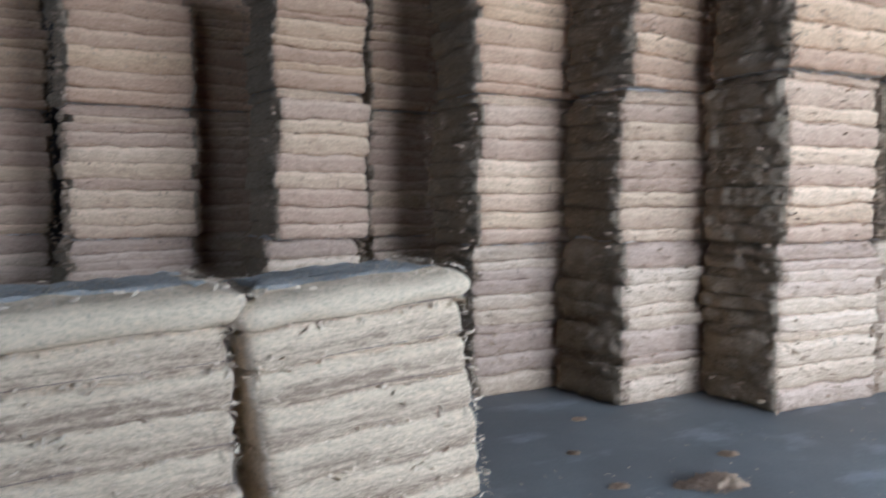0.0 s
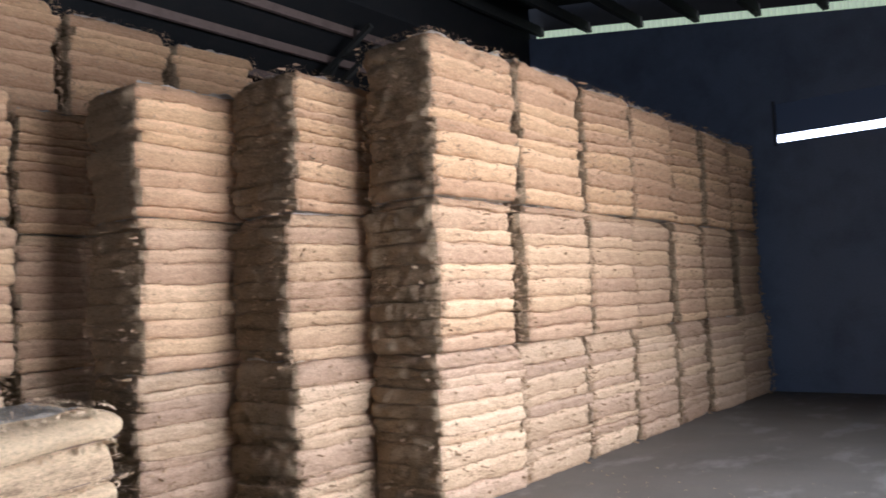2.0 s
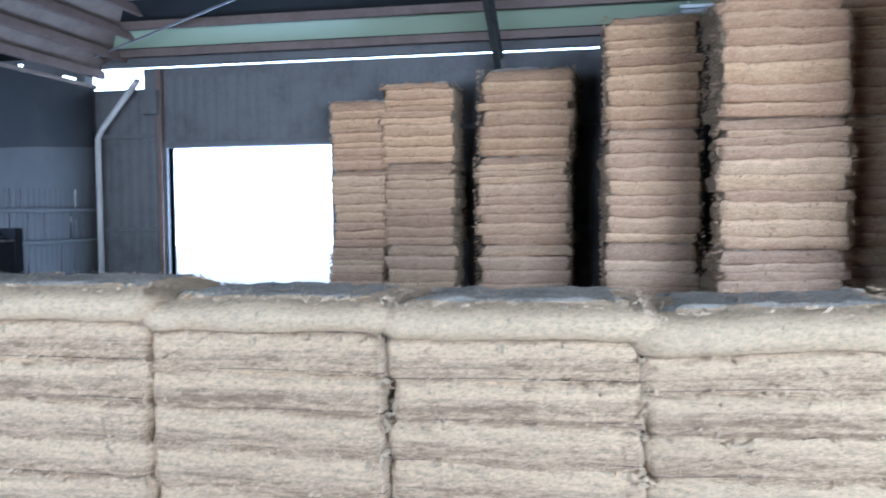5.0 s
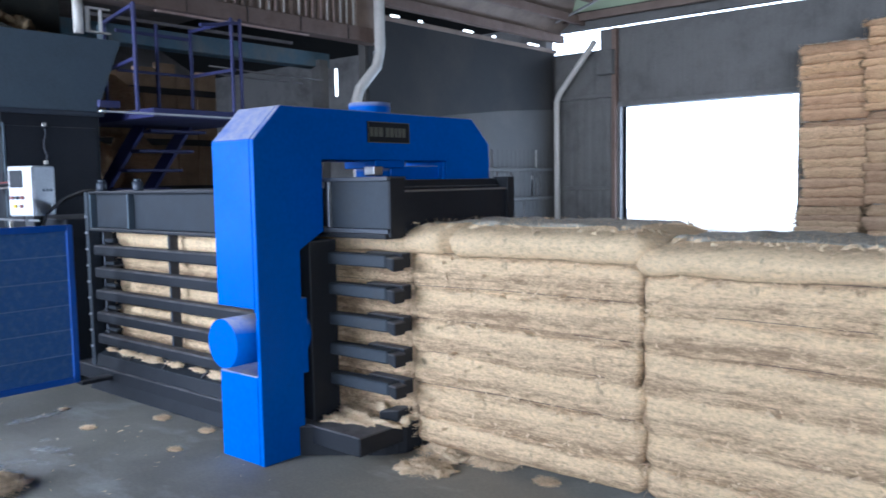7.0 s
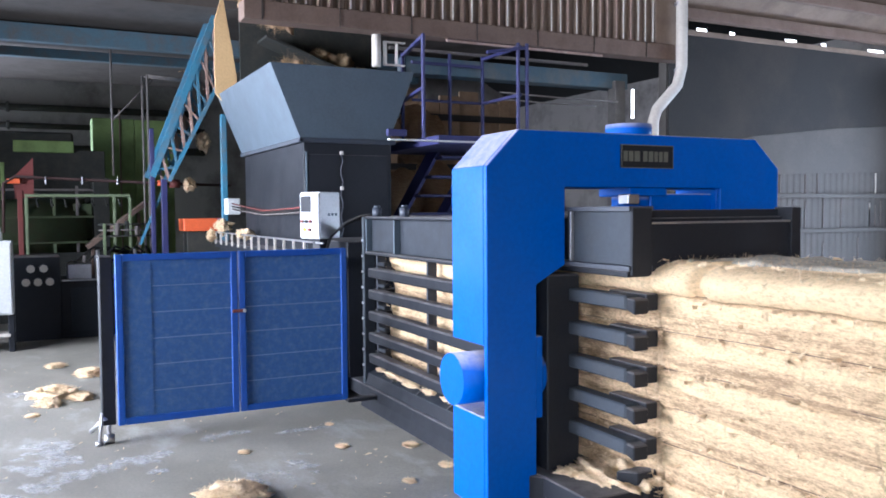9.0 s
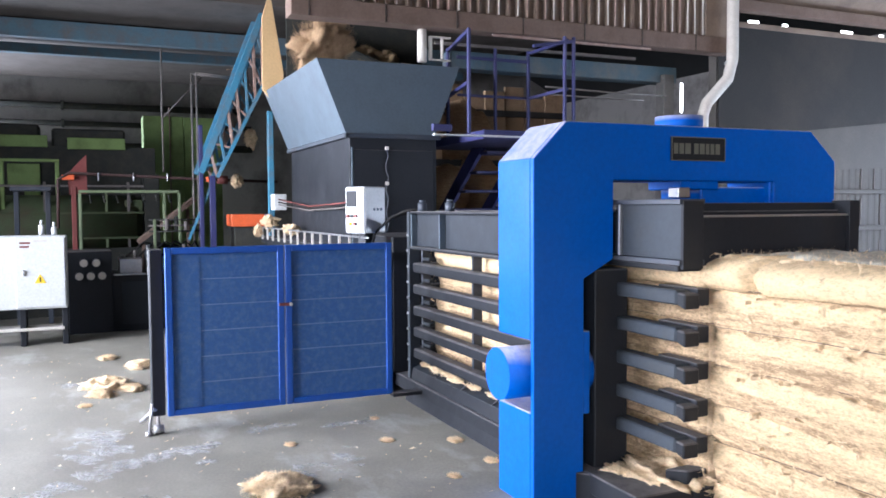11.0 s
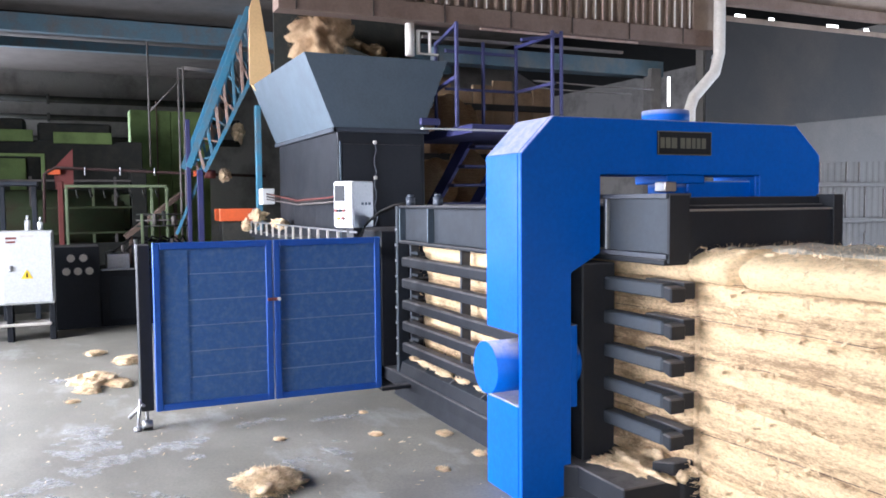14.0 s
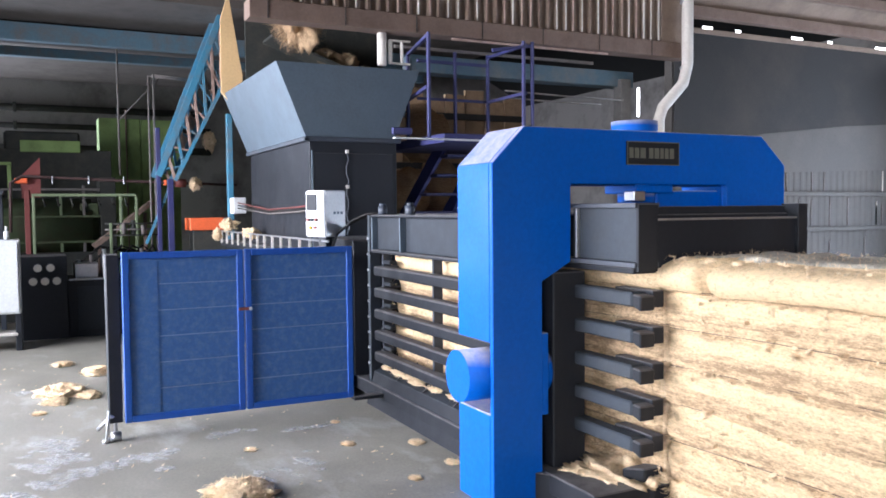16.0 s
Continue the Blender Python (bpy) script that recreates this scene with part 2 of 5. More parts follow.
PLANK = paint_mat("old_brown_planks", (0.34, 0.225, 0.13), 0.75, 0.8, 0, (0.14, 0.09, 0.055), 4)
PIPE = paint_mat("dark_red_pipe", (0.055, 0.026, 0.022), 0.6, 0.6, 0, (0.03, 0.025, 0.022), 8)
BAY = paint_mat("smoky_bay_wall", (0.22, 0.205, 0.19), 0.85, 0.95, 0, (0.04, 0.033, 0.027), 1.6)
DUSTY = paint_mat("dusty_blue_seam", (0.17, 0.24, 0.40), 0.7, 0.4)
FADED = paint_mat("faded_lettering", (0.11, 0.11, 0.085), 0.6, 0.4)
BROWN = paint_mat("brown_corrugated_sheet", (0.20, 0.145, 0.105), 0.65, 0.6, 0, (0.08, 0.06, 0.05))
GREEN = paint_mat("green_machine_paint", (0.19, 0.275, 0.085), 0.55, 0.7, 0, (0.05, 0.06, 0.025))
RED = paint_mat("red_paint", (0.15, 0.032, 0.026), 0.55, 0.5, 0, (0.1, 0.05, 0.04))
ORANGE = paint_mat("orange_paint", (0.70, 0.12, 0.03), 0.5, 0.2)
PLY = paint_mat("plywood_sheet", (0.62, 0.42, 0.20), 0.6, 0.3, 0, (0.35, 0.22, 0.1))
OLD_GREEN = paint_mat("old_dark_green_paint", (0.062, 0.085, 0.036), 0.7, 0.9, 0, (0.085, 0.062, 0.042), 5)
PALE_GREEN = paint_mat("pale_green_pipe", (0.15, 0.19, 0.10), 0.6, 0.7, 0, (0.07, 0.07, 0.05))
RUBBER = paint_mat("black_hose", (0.006, 0.006, 0.007), 0.8, 0.3)
YELLOW = paint_mat("yellow_sticker", (0.75, 0.52, 0.02), 0.5, 0.1)
BLACK.node_tree.nodes["Principled BSDF"].inputs["Specular IOR Level"].default_value = 0.22
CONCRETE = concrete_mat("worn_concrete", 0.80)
# Darker copy of the concrete: damp, plus the aisle's shade put in its colour.
SHADED_DAMP = concrete_mat("shaded_damp_concrete", 0.58)
SLATE = paint_mat("dusty_slate_paint", (0.034, 0.041, 0.050), 0.55, 0.5, 0, (0.06, 0.058, 0.052), 5)
DKPLATE = paint_mat("dark_plate_paint", (0.017, 0.021, 0.027), 0.5, 0.5, 0, (0.035, 0.036, 0.036), 5)
for m in (SLATE, DKPLATE, RUBBER, DULL_DARK, GRIME, SHEET):
    m.node_tree.nodes["Principled BSDF"].inputs["Specular IOR Level"].default_value = 0.25
OUTSIDE = paint_mat("sunlit_yard", (0.55, 0.52, 0.46), 0.9, 0.3, 0, (0.4, 0.36, 0.3), 0.4)

# ---- mesh helpers ----


def bm_box(bm, x0, x1, y0, y1, z0, z1):
    v = [bm.verts.new(p) for p in ((x0, y0, z0), (x1, y0, z0), (x1, y1, z0), (x0, y1, z0),
                                   (x0, y0, z1), (x1, y0, z1), (x1, y1, z1), (x0, y1, z1))]
    for f in ((0, 3, 2, 1), (4, 5, 6, 7), (0, 1, 5, 4), (1, 2, 6, 5), (2, 3, 7, 6), (3, 0, 4, 7)):
        bm.faces.new([v[i] for i in f])
    return v


def soften(bm, r=0.006, seg=1):
    bmesh.ops.bevel(bm, geom=list(bm.edges), offset=r, segments=seg, affect="EDGES", clamp_overlap=True)


def box(x0, x1, y0, y1, z0, z1, r=0.006):
    bm = bmesh.new()
    bm_box(bm, x0, x1, y0, y1, z0, z1)
    if r:
        soften(bm, r)
    return bm


def prism(points, axis, a, b, r=0.0):
    """A polygon in the plane across an axis, drawn out from a to b. axis 'x': points are (y, z); 'y': (x, z); 'z': (x, y)."""
    bm = bmesh.new()

    def at(p, t):
        return {"x": (t, p[0], p[1]), "y": (p[0], t, p[1]), "z": (p[0], p[1], t)}[axis]
    lo = [bm.verts.new(at(p, a)) for p in points]
    hi = [bm.verts.new(at(p, b)) for p in points]
    bm.faces.new(lo)
    bm.faces.new(hi[::-1])
    n = len(points)
    for i in range(n):
        bm.faces.new((lo[i], hi[i], hi[(i + 1) % n], lo[(i + 1) % n]))
    bmesh.ops.recalc_face_normals(bm, faces=bm.faces)
    if r:
        soften(bm, r)
    return bm


def tube(points, radius, sides=10, closed_ends=True):
    """A round bar along a list of points."""
    bm = bmesh.new()
    pts = [Vector(p) for p in points]
    rings = []
    side = None
    for i, p in enumerate(pts):
        d = (pts[min(i + 1, len(pts) - 1)] - pts[max(i - 1, 0)]).normalized()
        if side is None:
            side = d.orthogonal().normalized()
        side = (side - d * side.dot(d)).normalized()
        up = d.cross(side)
        rings.append([bm.verts.new(p + radius * (math.cos(k * math.tau / sides) * side + math.sin(k * math.tau / sides) * up)) for k in range(sides)])
    for a, b in zip(rings, rings[1:]):
        for k in range(sides):
            bm.faces.new((a[k], a[(k + 1) % sides], b[(k + 1) % sides], b[k]))
    if closed_ends:
        bm.faces.new(rings[0][::-1])
        bm.faces.new(rings[-1])
    bmesh.ops.recalc_face_normals(bm, faces=bm.faces)
    for f in bm.faces:
        f.smooth = len(f.verts) == 4
    return bm


def strut(a, b, w=0.05, h=0.05):
    """A square bar from a to b."""
    bm = bmesh.new()
    a, b = Vector(a), Vector(b)
    d = b - a
    bm_box(bm, -w / 2, w / 2, -h / 2, h / 2, 0, d.length)
    bmesh.ops.transform(bm, matrix=Matrix.Translation(a) @ d.to_track_quat("Z", "Y").to_matrix().to_4x4(), verts=bm.verts)
    return bm


def join(*bms):
    out = bms[0]
    for other in bms[1:]:
        me = bpy.data.meshes.new("tmp")
        other.to_mesh(me)
        other.free()
        out.from_mesh(me)
        bpy.data.meshes.remove(me)
    return out


def mesh_of(name, bm, material):
    me = bpy.data.meshes.new(name)
    bm.to_mesh(me)
    bm.free()
    me.materials.append(material)
    return me


def part(name, bm, material, parent=None, label=""):
    ob = new(name, mesh_of(name, bm, material))
    if parent is not None:
        ob.parent = parent
    if name in ("fibre_fuzz", "loose_strands"):
        return tagged(ob, label, "", "", "stuff")
    return tagged(ob, label)


def strands(me, parent):
    """Loose strands shared by alike bales."""
    ob = new("fibre_fuzz", me)
    ob.parent = parent
    return tagged(ob, "", "", "", "stuff")


def thing(name, label, category, base=(0, 0, 0), group=""):
    """An empty at its base; the parts are given in world places."""
    ob = new(name)
    return tagged(ob, label, category, group)


def setting(name, bm, material, label="", category=""):
    return tagged(part(name, bm, material), label, category, "", "structure")


def corrugated(x0, x1, z0, z1, pitch=0.09, depth=0.018, thick=0.004):
    """A ribbed sheet in the plane y = 0, ribs upright."""
    bm = bmesh.new()
    xs, x = [], x0
    shape = (0.0, 0.35, 0.5, 0.85)
    while x < x1:
        for s, y in zip(shape, (0, 0, 1, 1)):
            if x + s * pitch < x1:
                xs.append((x + s * pitch, y * depth))
        x += pitch
    xs.append((x1, 0))
    cols = [[bm.verts.new((px, -py + t, z)) for z in (z0, z1)] for t in (0, thick) for px, py in xs]
    n = len(xs)
    for o in (0, n):
        for a, b in zip(cols[o:o + n], cols[o + 1:o + n]):
            bm.faces.new((a[0], b[0], b[1], a[1]))
    bmesh.ops.recalc_face_normals(bm, faces=bm.faces)
    return bm


def lump(r, seed, squash=(1, 1, 1), sub=3, rough=0.5):
    """An uneven tuft of fibre round the origin."""
    bm = bmesh.new()
    bmesh.ops.create_icosphere(bm, subdivisions=sub, radius=r)
    off = Vector((seed * 5.1, seed * 2.7, 1))
    for v in bm.verts:
        d = v.co.normalized()
        k = 1 + rough * noise.noise(d * 1.6 + off) + 0.40 * rough * noise.noise(d * 4.2 + off) + 0.26 * rough * noise.noise(d * 10 + off) + 0.16 * rough * noise.noise(d * 21 + off)
        v.co = Vector((d.x * squash[0], d.y * squash[1], d.z * squash[2])) * r * k
    for f in bm.faces:
        f.smooth = True
    return bm


def hairs(r, seed, squash, count, length=0.35):
    rnd = random.Random(seed)
    bm = bmesh.new()
    for _ in range(count):
        d = Vector((rnd.gauss(0, 1), rnd.gauss(0, 1), rnd.gauss(0, 1))).normalized()
        p = Vector((d.x * squash[0], d.y * squash[1], d.z * squash[2])) * r * rnd.uniform(0.8, 1.05)
        t = (d + 1.1 * Vector((rnd.gauss(0, 1), rnd.gauss(0, 1), rnd.gauss(0, 0.8)))).normalized()
        w = t.orthogonal().normalized() * rnd.uniform(0.0005, 0.0014)
        e = p + t * r * rnd.uniform(0.4, 1.0) * length * 2
        mid = (p + e) / 2 + d * r * 0.06
        v = [bm.verts.new(q) for q in (p - w, p + w, mid + w, mid - w, e)]
        bm.faces.new(v[:4])
        bm.faces.new((v[3], v[2], v[4]))
    return bm


def moved(bm, m):
    bmesh.ops.transform(bm, matrix=m, verts=bm.verts)
    return bm

# ---- the shed ----
RW = 13.6                    # right wall
setting("floor", box(2.61, RW + 0.3, -10.2, 7.95, -0.2, 0, 0), SHADED_DAMP, "dark concrete floor before the bale stacks, damp with shade put in its colour", "floor")
setting("floor", box(-16, 2.61, -10.2, 7.95, -0.2, 0, 0), CONCRETE, "worn grey concrete floor with pale lime spills and dust", "floor")
setting("ground", box(-60, 60, 8.2, 80, -0.25, -0.05, 0), OUTSIDE, "bright sunlit yard outside the doorway", "ground")
setting("ground", box(-60, 60, -80, -10.25, -0.25, -0.05, 0), OUTSIDE, "bright sunlit yard before the open side of the shed", "ground")
# Sheet with its own glow stands in for the blown-out daylight outside.
setting("backdrop", box(-40, 30, 34, 34.2, -0.05, 16, 0), glow_mat("glowing_distance", (0.96, 0.98, 1.0), 5.0), "glowing white sheet for the overexposed distance outside the doorway", "backdrop")

# back wall with the doorway, ribbed sheet below and above
DX0, DX1, DZ, BY = -5.38, -2.88, 2.47, 7.85
wall = setting("wall_back", join(box(-6.6, DX0, BY, BY + 0.12, 0, 3.34, 0), box(-5.75, DX0, BY, BY + 0.12, 3.34, 3.63, 0), box(-6.6, 0.8, BY, BY + 0.12, 3.67, 4.0, 0), box(DX1, 0.8, BY, BY + 0.12, 0, 3.63, 0), box(0.8, RW, BY, BY + 0.12, 0, 4.0, 0), box(DX0, DX1, BY, BY + 0.12, DZ, 3.63, 0)),
               WALLM, "grimy back wall of sheet and block with a doorway", "wall")
for x0, x1, z0, z1 in ((-6.55, DX0 - 0.1, 0, 3.18), (DX1 + 0.1, RW, 0, 3.5), (DX0 - 0.1, DX1 + 0.1, DZ + 0.08, 3.5)):
    part("sheet", moved(corrugated(x0, x1, z0, z1, 0.16, 0.009), Matrix.Translation((0, BY - 0.004, 0))), WALLM, wall)
for z in (1.25, 2.62):
    for x0, x1 in ((-6.5, DX0 - 0.12), (DX1 + 0.12, RW)):
        part("girt", box(x0, x1, BY - 0.09, BY - 0.03, z, z + 0.06), WALLM, wall)
doorway = setting("door_1", join(box(DX0 - 0.05, DX0, BY - 0.06, BY + 0.16, 0, DZ + 0.08), box(DX1, DX1 + 0.05, BY - 0.06, BY + 0.16, 0, DZ + 0.08),
                                 box(DX0, DX1, BY - 0.06, BY + 0.16, DZ, DZ + 0.08)), WALLM, "open doorway with a grimy steel frame", "doorway")
part("jamb_post", box(DX0 - 0.125, DX0 - 0.055, BY - 0.10, BY - 0.012, 0, 3.62, 0.004), RUST, doorway, "rusty steel post beside the doorway")
# left wall behind the press
LX = -6.55
wl = setting("wall_left", box(LX - 0.12, LX, 3.75, BY, 0, 3.4, 0), WALL_L, "dim ribbed sheet wall with girts", "wall")
part("sheet", moved(corrugated(3.75, BY, 0, 3.35, 0.11, 0.006), Matrix.Translation((LX + 0.004, 0, 0)) @ pose(0, 0, 0, 0, 0, 90)), WALL_L, wl)
for z in (0.62, 1.12, 1.55):
    part("girt", box(LX + 0.03, LX + 0.09, 3.75, BY, z, z + 0.05), WALL_L, wl)
# Pale slivers on the ribs paint their highlights.
crest = random.Random(3)
for k in range(22):
    y, z = 4.3 + 0.11 * crest.randrange(29) + 0.022, crest.choice((0.68, 1.18, 1.61))
    part("rib_crest", box(LX + 0.006, LX + 0.018, y, y + 0.011, z, z + crest.uniform(0.18, 0.40), 0), PVC if k % 4 == 0 else POLE, wl)
part("upper_panel", prism([(3.75, 2.05), (5.1, 2.28), (6.5, 2.42), (BY - 0.1, 2.5), (BY - 0.1, 3.38), (3.75, 3.38)], "x", LX + 0.026, LX + 0.04), DULL_DARK, wl, "smooth dark upper panel")
part("middle_panel", prism([(3.75, 1.78), (BY - 0.1, 1.90), (BY - 0.1, 2.497), (6.5, 2.417), (5.1, 2.277), (3.75, 2.047)], "x", LX + 0.026, LX + 0.036), WALL_L, wl)
eave = tagged(new("eaves"), "brown boarded eaves with glowing strips for slits of daylight above the side wall", "eaves", "", "structure")
part("soffit", prism([(LX - 0.1, 3.56), (-4.7, 4.75), (-4.7, 4.78), (LX - 0.1, 3.60)], "y", 3.7, BY + 0.1), BROWN, eave)
for i in range(5):
    part("purlin", box(LX + 0.12 + 0.36 * i, LX + 0.19 + 0.36 * i, 3.7, BY, 3.50 + 0.23 * i, 3.62 + 0.23 * i), RUST, eave)
part("wall_plate", box(LX - 0.05, LX + 0.05, 3.7, BY, 3.36, 3.42), BROWN, eave)
# Glowing strips imitate daylight through the eaves; nothing shines through behind them.
SLIT_GLOW = glow_mat("daylight_slit_glow", (1.0, 0.97, 0.9), 4.5)
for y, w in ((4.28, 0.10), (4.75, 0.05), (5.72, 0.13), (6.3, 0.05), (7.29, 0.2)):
    part("daylight_gap", box(LX - 0.02, LX - 0.01, y - 0.7 * w, y + 0.7 * w, 3.428, 3.462, 0), SLIT_GLOW, eave)
# right wall: dark sheet, slit window, open gap under the sloping roof
def top_r(y):
    return 5.532 + 0.155 * y
wr = bmesh.new()
for p, q in (((-10.2, -6.9), (0, 99)), ((-6.9, 0.06), (0, 3.64)), ((-6.9, 0.06), (4.22, 99)), ((0.06, 4.2), (0, 99))):
    y0, y1 = p
    z0, z1 = q
    join(wr, prism([(y0, z0), (y1, z0), (y1, min(z1, top_r(y1))), (y0, min(z1, top_r(y0)))], "x", RW, RW + 0.1))
join(wr, prism([(4.2, 0), (BY, 0), (BY, 3.68), (4.2, 5.56)], "x", RW, RW + 0.1))
wr = setting("wall_right", wr, WALL_R, "dark blue-grey sheet end wall with a narrow slit window", "wall")
win = setting("window_1", join(box(RW - 0.03, RW + 0.12, -6.95, -6.9, 3.60, 4.26), box(RW - 0.03, RW + 0.12, 0.06, 0.10, 3.60, 4.26)), GREY_DK, "long narrow slit window high in the end wall", "window")
# Both panes emit their own light instead of passing daylight.
part("pane", box(RW + 0.03, RW + 0.06, -6.9, 0.06, 3.64, 3.755, 0), glow_mat("bright_pane_glow", (0.88, 0.94, 1.0), 7.0), win, "bright glowing strip for daylight")
part("pane", box(RW + 0.03, RW + 0.06, -6.9, 0.06, 3.755, 4.22, 0), glow_mat("dim_pane_glow", (0.05, 0.07, 0.11), 0.10), win, "dusty bluish glass with a faint added glow")
for y in (-1.5, -3.07, -4.63):
    part("mullion", box(RW - 0.01, RW + 0.08, y - 0.012, y + 0.012, 3.64, 4.22), GREY_DK, win)
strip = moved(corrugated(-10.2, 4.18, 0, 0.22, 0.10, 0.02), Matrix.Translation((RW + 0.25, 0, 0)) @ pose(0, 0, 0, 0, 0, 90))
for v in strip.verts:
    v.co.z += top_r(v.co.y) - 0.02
# Dark boards added above the strip and at the gable to block the sky.
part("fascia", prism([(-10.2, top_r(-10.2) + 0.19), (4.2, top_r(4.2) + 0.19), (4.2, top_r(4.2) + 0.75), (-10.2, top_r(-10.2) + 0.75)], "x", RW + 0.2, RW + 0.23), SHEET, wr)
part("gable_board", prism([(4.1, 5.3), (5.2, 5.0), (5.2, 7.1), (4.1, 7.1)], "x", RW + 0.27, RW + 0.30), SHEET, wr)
# The ribbed strip's daylight is an added glow of the sheet.
part("translucent_strip", strip, glow_mat("eaves_strip_glow", (0.66, 0.76, 0.48), 0.6), wr, "translucent ribbed sheet under the roof edge, glowing in place of daylight")
# wall behind the far machines, closing walls
# The wall's opening is made up, out of view, for the fill lamp.
setting("wall_far", join(box(-16.2, -16, -10.2, -8.0, 0, 6, 0), box(-16.2, -16, -5.4, 8, 0, 6, 0), box(-16.2, -16, -8.0, -5.4, 0, 0.9, 0), box(-16.2, -16, -8.0, -5.4, 3.4, 6, 0)), BAY, "dark far wall beside the old machines, with an unseen opening added for the fill lamp", "wall")
setting("wall_side", box(-16, -6.67, 7.8, 8, 0, 6, 0), BAY, "dark side wall behind the old machines", "wall")
# Unseen wall, added to frame the two opening lamps.
setting("wall_front", join(box(-16, -8.6, -7.5, -7.4, 0, 4.3, 0), box(-2.8, 3.6, -7.5, -7.4, 0, 4.3, 0), box(9.4, RW, -7.5, -7.4, 0, 4.3, 0), box(-8.6, -2.8, -7.5, -7.4, 3.7, 4.3, 0), box(3.6, 9.4, -7.5, -7.4, 4.0, 4.3, 0)), WALLM, "unseen sheet wall added behind the viewpoint, with two wide openings for the lamps", "wall")

# roof: ridge over the stacks
RY, RZ = 4.2, 6.62
def roof_z(y):
    return 3.68 + 0.51 * (BY + 0.05 - y) if y > RY else RZ + 0.03 - 0.155 * (RY - y)
def slope(y0, y1, dz, t, x0, x1):
    return prism([(y0, roof_z(y0) + dz), (y1, roof_z(y1) + dz), (y1, roof_z(y1) + dz + t), (y0, roof_z(y0) + dz + t)], "x", x0, x1)
setting("ceiling", join(slope(RY + 1e-4, BY + 0.03, 0.1, 0.03, -16.2, RW + 0.05), slope(-10.3, RY, 0.1, 0.03, -16.2, RW + 0.05), box(-16.2, RW + 0.05, RY + 0.002, RY + 0.03, roof_z(RY + 1e-3) + 0.135, roof_z(RY) + 0.12, 0)), SHEET, "dark sheet roof on rusty purlins", "ceiling")
y = BY - 0.15
roof_frame = tagged(new("roof_frame"), "row of rusty steel purlins under the roof", "purlins", "", "structure")
while y > -10.0:
    # Front-slope purlins: the dark under that slope is put into their colour.
    part("purlin", box(-6.4, RW + 0.2, y - 0.035, y + 0.035, roof_z(y) - 0.01, roof_z(y) + 0.1, 0) if y > RY else box(-6.4, RW + 0.24, y - 0.045, y + 0.045, roof_z(y) - 0.385, roof_z(y) - 0.22, 0), ROOF_STEEL if y > RY else GRIME, roof_frame)
    y -= 0.52 if y > RY else 0.95
for x in (-0.5, 4.6, 9.4):
    raf = new("rafter_frame")
    tagged(raf, "dark steel lattice rafter under the roof", "rafter", "roof rafters", "structure")
    for y0, y1 in ((RY, BY), (-10.0, RY)):
        for dz in (-0.13, -0.5):
            part("chord", strut((x, y0, roof_z(y0 + (1e-3 if y0 == RY else 0)) + dz), (x, y1, roof_z(y1) + dz), 0.07, 0.07), GRIME, raf)
        n = 6
        for i in range(n):
            a, c = y0 + (y1 - y0) * i / n, y0 + (y1 - y0) * (i + 1) / n
            part("web", strut((x, a, roof_z(a + 1e-3) - (0.13 if i % 2 else 0.5)), (x, c, roof_z(c) - (0.5 if i % 2 else 0.13)), 0.04, 0.04), GRIME, raf)

# Faint green glow put into the strip for daylight through it.
part("translucent_strip", slope(BY - 0.56, BY - 0.2, 0.085, 0.006, -6.2, 3.0), glow_mat("green_sheet_glow", (0.33, 0.38, 0.25), 0.03), roof_frame, "greenish translucent roof strip, faintly glowing in place of daylight")
for y0, y1 in ((5.5, 4.25), (5.5, 7.5)):
    part("tie_rod", strut((-0.5, y0, roof_z(y0) - 0.12), (-6.3, y1, roof_z(y1) - 0.12), 0.025, 0.025), STEEL, roof_frame, "pale diagonal tie rod")

# ---- bales ----


def layer_shape(f):
    """How far a layer stands out, from its rubbed foot (f = 0) to its fluffy upper edge (f = 1)."""
    if f < 0.10:
        return -0.62 + 0.8 * f
    if f < 0.60:
        return -0.54 + 0.88 * (f - 0.10) / 0.50
    return 0.34 + 0.20 * math.sin(math.pi * (f - 0.60) / 0.40) - 0.75 * max(0.0, (f - 0.86) / 0.14) ** 2.2


